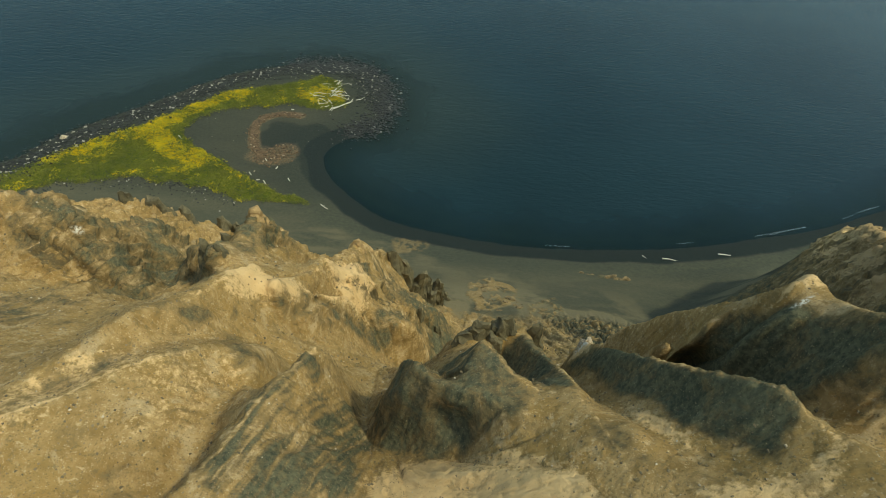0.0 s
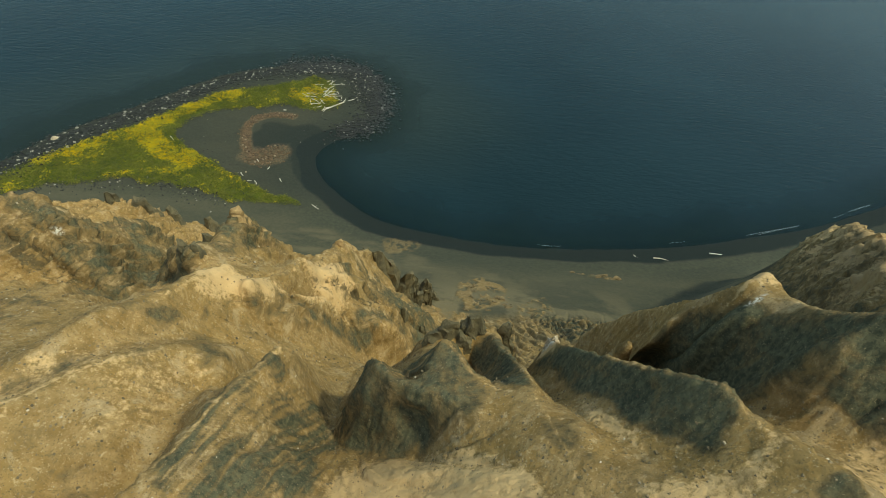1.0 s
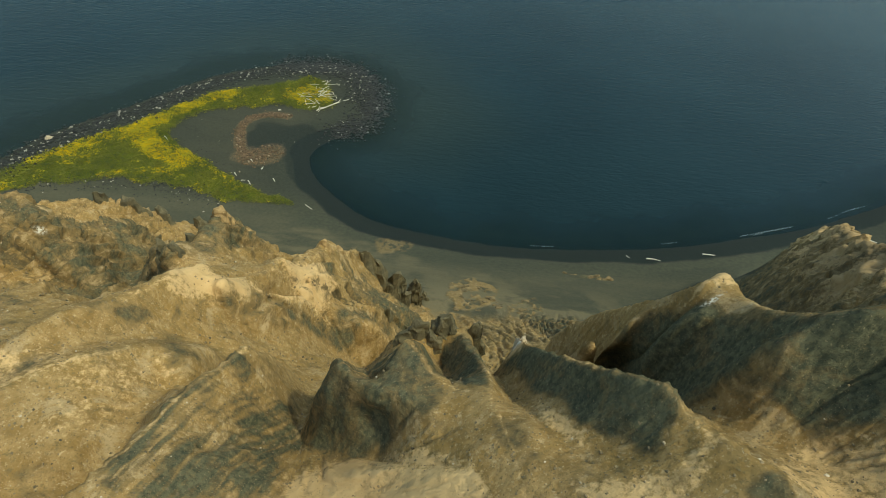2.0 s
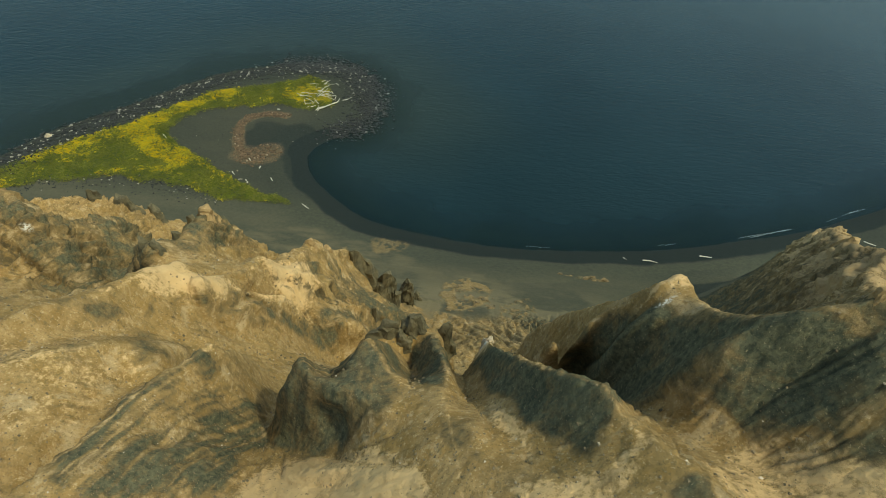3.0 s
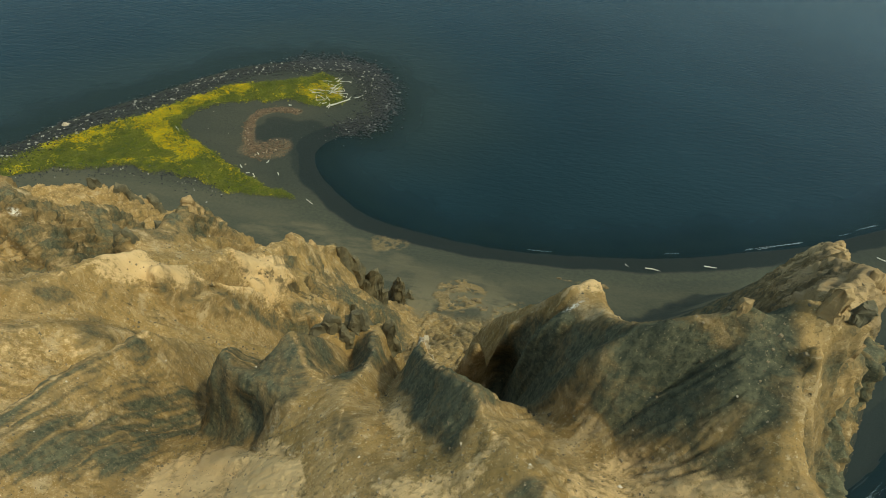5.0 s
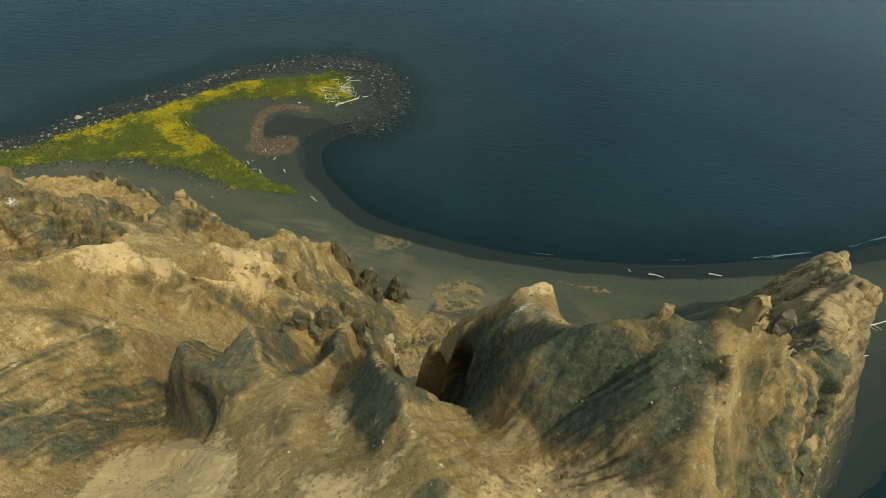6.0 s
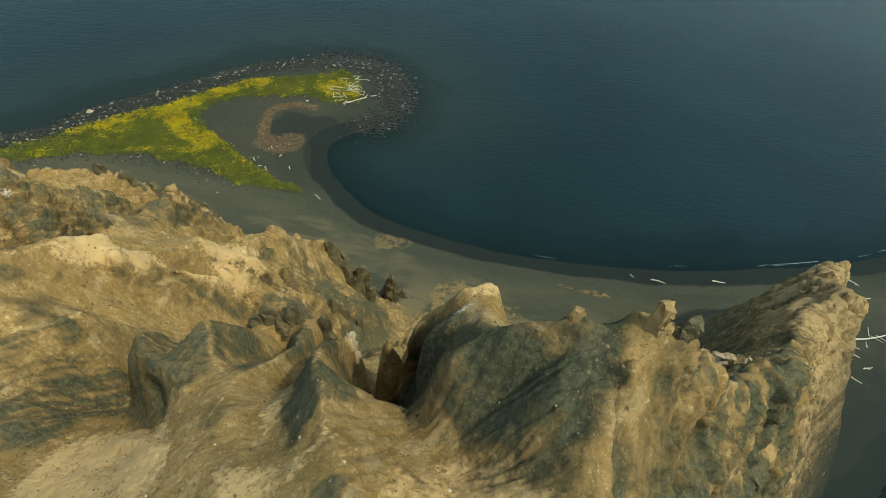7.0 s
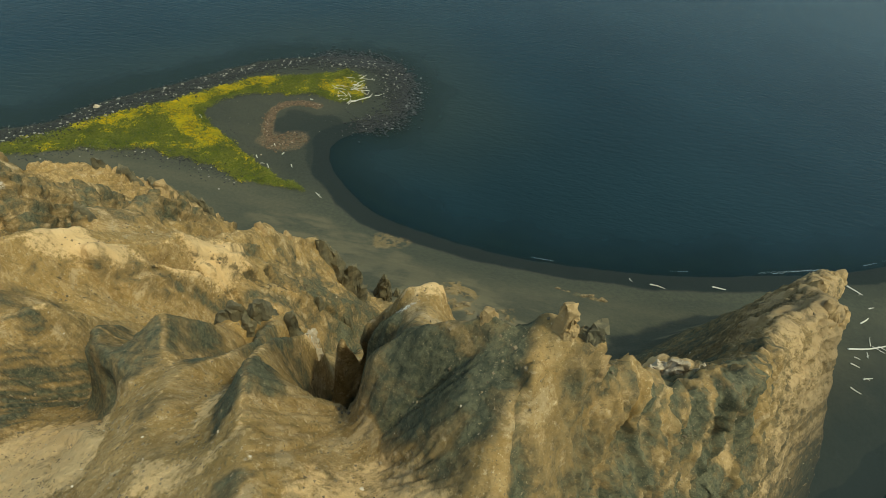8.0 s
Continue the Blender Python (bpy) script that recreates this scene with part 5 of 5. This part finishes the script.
boulder = part("boulder", rock_body(3.0, 2.2, 1.5, 97, taper=0.6, rough=0.15), MAT_WHITE_ROCK)
boulder.matrix_world = pose(-138.8, 164.2, ground_at(-138.8, 164.2) - 0.3, 0, 0, 20)
tagged(boulder, "large pale boulder on the stony shore", "boulder")


def stone_cloud(name, spots, mat, label, category):
    """Many loose stones in one mesh; spots: x, y, z, size."""
    base = [(-1, -1, -0.6), (1, -1, -0.6), (1, 1, -0.6), (-1, 1, -0.6), (-0.8, -0.7, 0.5), (0.7, -0.8, 0.55), (0.8, 0.7, 0.45), (-0.7, 0.8, 0.6)]
    quads = [(4, 5, 6, 7), (0, 1, 5, 4), (1, 2, 6, 5), (2, 3, 7, 6), (3, 0, 4, 7)]
    vs, fs = [], []
    for x, y, z, s in spots:
        a, e = rng.uniform(0, 6.283), rng.uniform(0.6, 1.0)
        ca, sa, n = math.cos(a), math.sin(a), len(vs)
        for bx, by, bz in base:
            k = 0.5 * s * rng.uniform(0.75, 1.15)
            px, py = bx * k, by * k * e
            vs.append((x + px * ca - py * sa, y + px * sa + py * ca, z + bz * k * 0.9))
        fs += [tuple(n + q for q in f) for f in quads]
    return tagged(mesh_from(name, vs, fs, mat), label, category, kind="stuff")


def along(pts, n, spread):
    """Random places along a line, scattered to both sides."""
    p = spline(pts, 1.0)
    out = []
    for _ in range(n):
        a = p[rng.randrange(len(p))]
        out.append((a[0] + rng.gauss(0, spread), a[1] + rng.gauss(0, spread)))
    return out


outer = NORTH_SHORE[2:10]
spots = [(x + 4.2, y - 4.8, ground_at(x + 4.2, y - 4.8) + 0.05, 0.35 + 0.9 * rng.random() ** 3) for x, y in along(outer, 8200, 3.6)]
spots += [(x, y, max(ground_at(x, y), -0.15) + 0.05, 0.35 + 0.8 * rng.random() ** 3) for x, y in along([(-62, 235), (-48, 236), (-39, 233), (-34, 223), (-32, 210)], 1800, 3.2)]
stone_cloud("shore_stones", spots, MAT_STONES, "band of dark and pale cobbles along the spit", "stones")
hook = along([(-72, 239), (-51, 243), (-37, 239), (-28, 228), (-24, 214), (-24, 201), (-28, 191), (-37, 186)], 4600, 3.8)
stone_cloud("wet_stones", [(x, y, max(ground_at(x, y), -0.12) + 0.05, 0.4 + 0.9 * rng.random() ** 2.5) for x, y in hook], MAT_WET_STONES, "wet dark stones lying in the shallows round the hook", "stones")
spots = [(x, y, ground_at(x, y) + 0.03, 0.25 + 0.45 * rng.random() ** 2) for x, y in along([(-160, 118), (-140, 128), (-124, 137), (-105, 142), (-86, 142), (-65, 137)], 900, 3.0)]
spots += [(x, y, ground_at(x, y) + 0.03, 0.25 + 0.35 * rng.random() ** 2) for x, y in along([(-105, 180), (-90, 180), (-70, 160), (-45, 195), (-35, 205)], 160, 7.0)]
stone_cloud("beach_pebbles", spots, MAT_STONES, "scattered pebbles on the dark sand", "stones")
ringw = along([(-58, 193), (-66, 193), (-72, 188), (-73, 181), (-70, 170), (-66, 164)], 900, 0.9) + along([(-66, 164), (-61, 163), (-57, 168)], 260, 2.4)
stone_cloud("tide_wrack", [(x, y, ground_at(x, y) + 0.05, 0.35 + 0.6 * rng.random()) for x, y in ringw], MAT_WEED, "curved band of brown dried seaweed clumps on sand", "seaweed")
spots = []
while len(spots) < 30000:
    v = math.exp(rng.uniform(math.log(36), math.log(96)))
    u = rng.uniform(-1.05, 1.0)
    x, y = XC + u * v, YC + v
    if ground_at(x, y) > 30 and not (14.5 < x < 20.5 and 15 < y < 22) and not (0 < x < 6.5 and 13.6 < y < 17):
        spots.append((x, y, ground_at(x, y), v * (0.0009 + 0.0034 * rng.random() ** 4.5)))
stone_cloud("scree_stones", spots, MAT_SCREE, "small loose stones strewn over the ash slopes", "stones")


def herb_cloud(name, spots, mat, label):
    """Low clumps of leaves; spots: x, y, z, size."""
    vs, fs = [], []
    for x, y, z, s in spots:
        for _ in range(7):
            a, r = rng.uniform(0, 6.283), s * 0.5 * rng.random() ** 0.5
            lx, ly, lz = x + r * math.cos(a), y + r * math.sin(a), z + s * 0.55 * (1 - (2 * r / s) ** 2 * 0.7) * rng.uniform(0.6, 1.1)
            w, t = s * rng.uniform(0.16, 0.30), rng.uniform(0, 6.283)
            dx, dy = math.cos(t) * w, math.sin(t) * w
            n = len(vs)
            tip = rng.uniform(-0.3, 0.3) * w
            vs += [(lx - dx, ly - dy, lz - 0.3 * w), (lx + dy * 0.6, ly - dx * 0.6, lz + tip), (lx + dx, ly + dy, lz - 0.25 * w), (lx - dy * 0.6, ly + dx * 0.6, lz - tip)]
            fs.append((n, n + 1, n + 2, n + 3))
    return tagged(mesh_from(name, vs, fs, mat), label, "plants", kind="stuff")


def in_meadow(n, test):
    out = []
    while len(out) < n:
        x, y = rng.uniform(-176, -38), rng.uniform(100, 230)
        v = y - YC
        r, c = int(np.searchsorted(fl, math.log(v))), int(((x - XC) / v - U0) / du)
        if 0 <= c < len(fu) and cover["grass"][r, c] > 0.06 + 0.7 * rng.random() and test(cover["yellow"][r, c]):
            out.append((x, y, ground_at(x, y), rng.uniform(0.5, 1.3)))
    return out


herb_cloud("green_herbs", in_meadow(7000, lambda k: k < 0.15 + 0.6 * rng.random()), MAT_GRASS, "low green plants matting the sand spit")
herb_cloud("yellow_herbs", in_meadow(3600, lambda k: k > 0.02 + 0.6 * rng.random()), MAT_YELLOW, "yellow-green flowering clumps on the sand spit")


def log_body(length, radius, seed, bend=0.06):
    bm = bmesh.new()
    rows = []
    for k in range(9):
        f = k / 8
        r = radius * (1 - 0.45 * f) * (1 + 0.12 * noise.noise(Vector((f * 5, seed, 0))))
        row = []
        for s in range(8):
            a = 2 * math.pi * s / 8
            row.append(bm.verts.new((length * (f - 0.5), bend * length * math.sin(f * 3.1 + seed) + r * math.cos(a), r * math.sin(a) + 0.02 * length * noise.noise(Vector((f * 3, seed, 4))))))
        rows.append(row)
    for a, b in zip(rows[:-1], rows[1:]):
        for s in range(8):
            bm.faces.new((a[s], b[s], b[(s + 1) % 8], a[(s + 1) % 8]))
    bm.faces.new(list(reversed(rows[0])))
    bm.faces.new(rows[-1])
    return bm


def driftwood(x, y, turn, length, radius, seed, label, group="", branches=0, lift=0.0):
    ob = part("driftwood_log", log_body(length, radius, seed), MAT_WOOD)
    ob.matrix_world = pose(x, y, ground_at(x, y) + radius * 0.6 + lift, 0, 0, turn)
    for k in range(branches):
        f = rng.uniform(-0.4, 0.4)
        br = part("branch", log_body(length * 0.2, radius * 0.5, seed + k + 0.5), MAT_WOOD, ob)
        br.matrix_basis = pose(f * length, 0.08 * length * (1 if k % 2 else -1), radius * 0.4, 0, -12, 60 if k % 2 else -70)
    return tagged(ob, label, "driftwood", group)


LOOSE = "bleached driftwood log lying on dark sand"
# x, y, turn, length, radius
for i, (x, y, a, ln, r, nb) in enumerate([(79, 127, -8, 4.8, 0.22, 0), (99.2, 132.2, 6, 4.2, 0.25, 0), (71, 128, -50, 1.8, 0.12, 0), (145, 144, -45, 5.0, 0.25, 1), (147, 136, 30, 2.2, 0.18, 0),
                                          (142, 129, 48, 4.6, 0.26, 0), (140, 118, 16, 17.0, 0.26, 3), (132, 109, -30, 2.4, 0.2, 1), (134, 105, 25, 3.0, 0.18, 2), (129, 100, -30, 2.8, 0.2, 1), (137, 114, 70, 2.2, 0.15, 2),
                                          (-35.5, 193, -40, 2.6, 0.2, 0), (-52, 150.6, -50, 1.8, 0.2, 0), (-58, 157, 80, 1.6, 0.18, 0), (-63, 161, -60, 1.6, 0.18, 0), (-98, 170, -42, 4.2, 0.2, 0), (-37, 138, -30, 3.4, 0.14, 2),
                                          (-66, 152, -55, 2.0, 0.2, 0), (-60, 148, -60, 2.4, 0.18, 1), (-62.5, 149, 20, 1.5, 0.15, 0), (-62, 197, 10, 1.2, 0.3, 0), (163, 147, -35, 4.0, 0.2, 0), (133.5, 112, -20, 1.6, 0.16, 0)]):
    driftwood(x, y, a, ln, r, i * 1.7, LOOSE, "loose driftwood on the beach", nb)
for i in range(46):
    x, y = rng.gauss(-48, 4.2), rng.gauss(213, 6.5)
    driftwood(x, y, rng.choice((20, 60, -30, 100)) + rng.uniform(-25, 25), rng.uniform(1.6, 5.2), rng.uniform(0.10, 0.2), 50 + i, "bleached driftwood log in a tangled heap on yellow plants", "driftwood heap on the hook", 0, rng.uniform(0.1, 0.5))
driftwood(-42.5, 203.5, 38, 9.0, 0.24, 99, "long bleached driftwood trunk beside the heap", "driftwood heap on the hook", 1, 0.3)

# thin broken foam along the wash
vs, fs = [], []
for line, n in (([(20, 130.3), (45, 130.6), (74, 134), (88, 136.6), (103, 141), (112, 143.4), (144, 155), (164, 165), (184, 175)], 12), ([(104, 49), (112, 55), (119, 60), (125, 65), (131, 71)], 12)):
    p = spline(line, 0.5)
    for _ in range(n):
        k = int(len(p) * rng.random() ** 0.6)
        k = min(max(k, 1), len(p) - 36)
        m = rng.randrange(6, 26)
        off, w = rng.gauss(0, 0.5), rng.uniform(0.010, 0.026)
        n0 = len(vs)
        for q in range(m):
            t = p[k + q] - p[k + q - 1]
            t = t / (np.linalg.norm(t) + 1e-9)
            o = off + 0.15 * math.sin(q * 1.3 + k)
            ww = w * math.sin(math.pi * (q + 0.5) / m) * rng.uniform(0.6, 1.2)
            for sg in (-1, 1):
                vs.append((p[k + q][0] - t[1] * (o + sg * ww), p[k + q][1] + t[0] * (o + sg * ww), 0.03 + 0.02 * sg))
        fs += [(n0 + 2 * q, n0 + 2 * q + 1, n0 + 2 * q + 3, n0 + 2 * q + 2) for q in range(m - 1)]
tagged(mesh_from("foam", vs, fs, MAT_FOAM), "thin broken lines of white foam along the wash", "foam", kind="stuff")
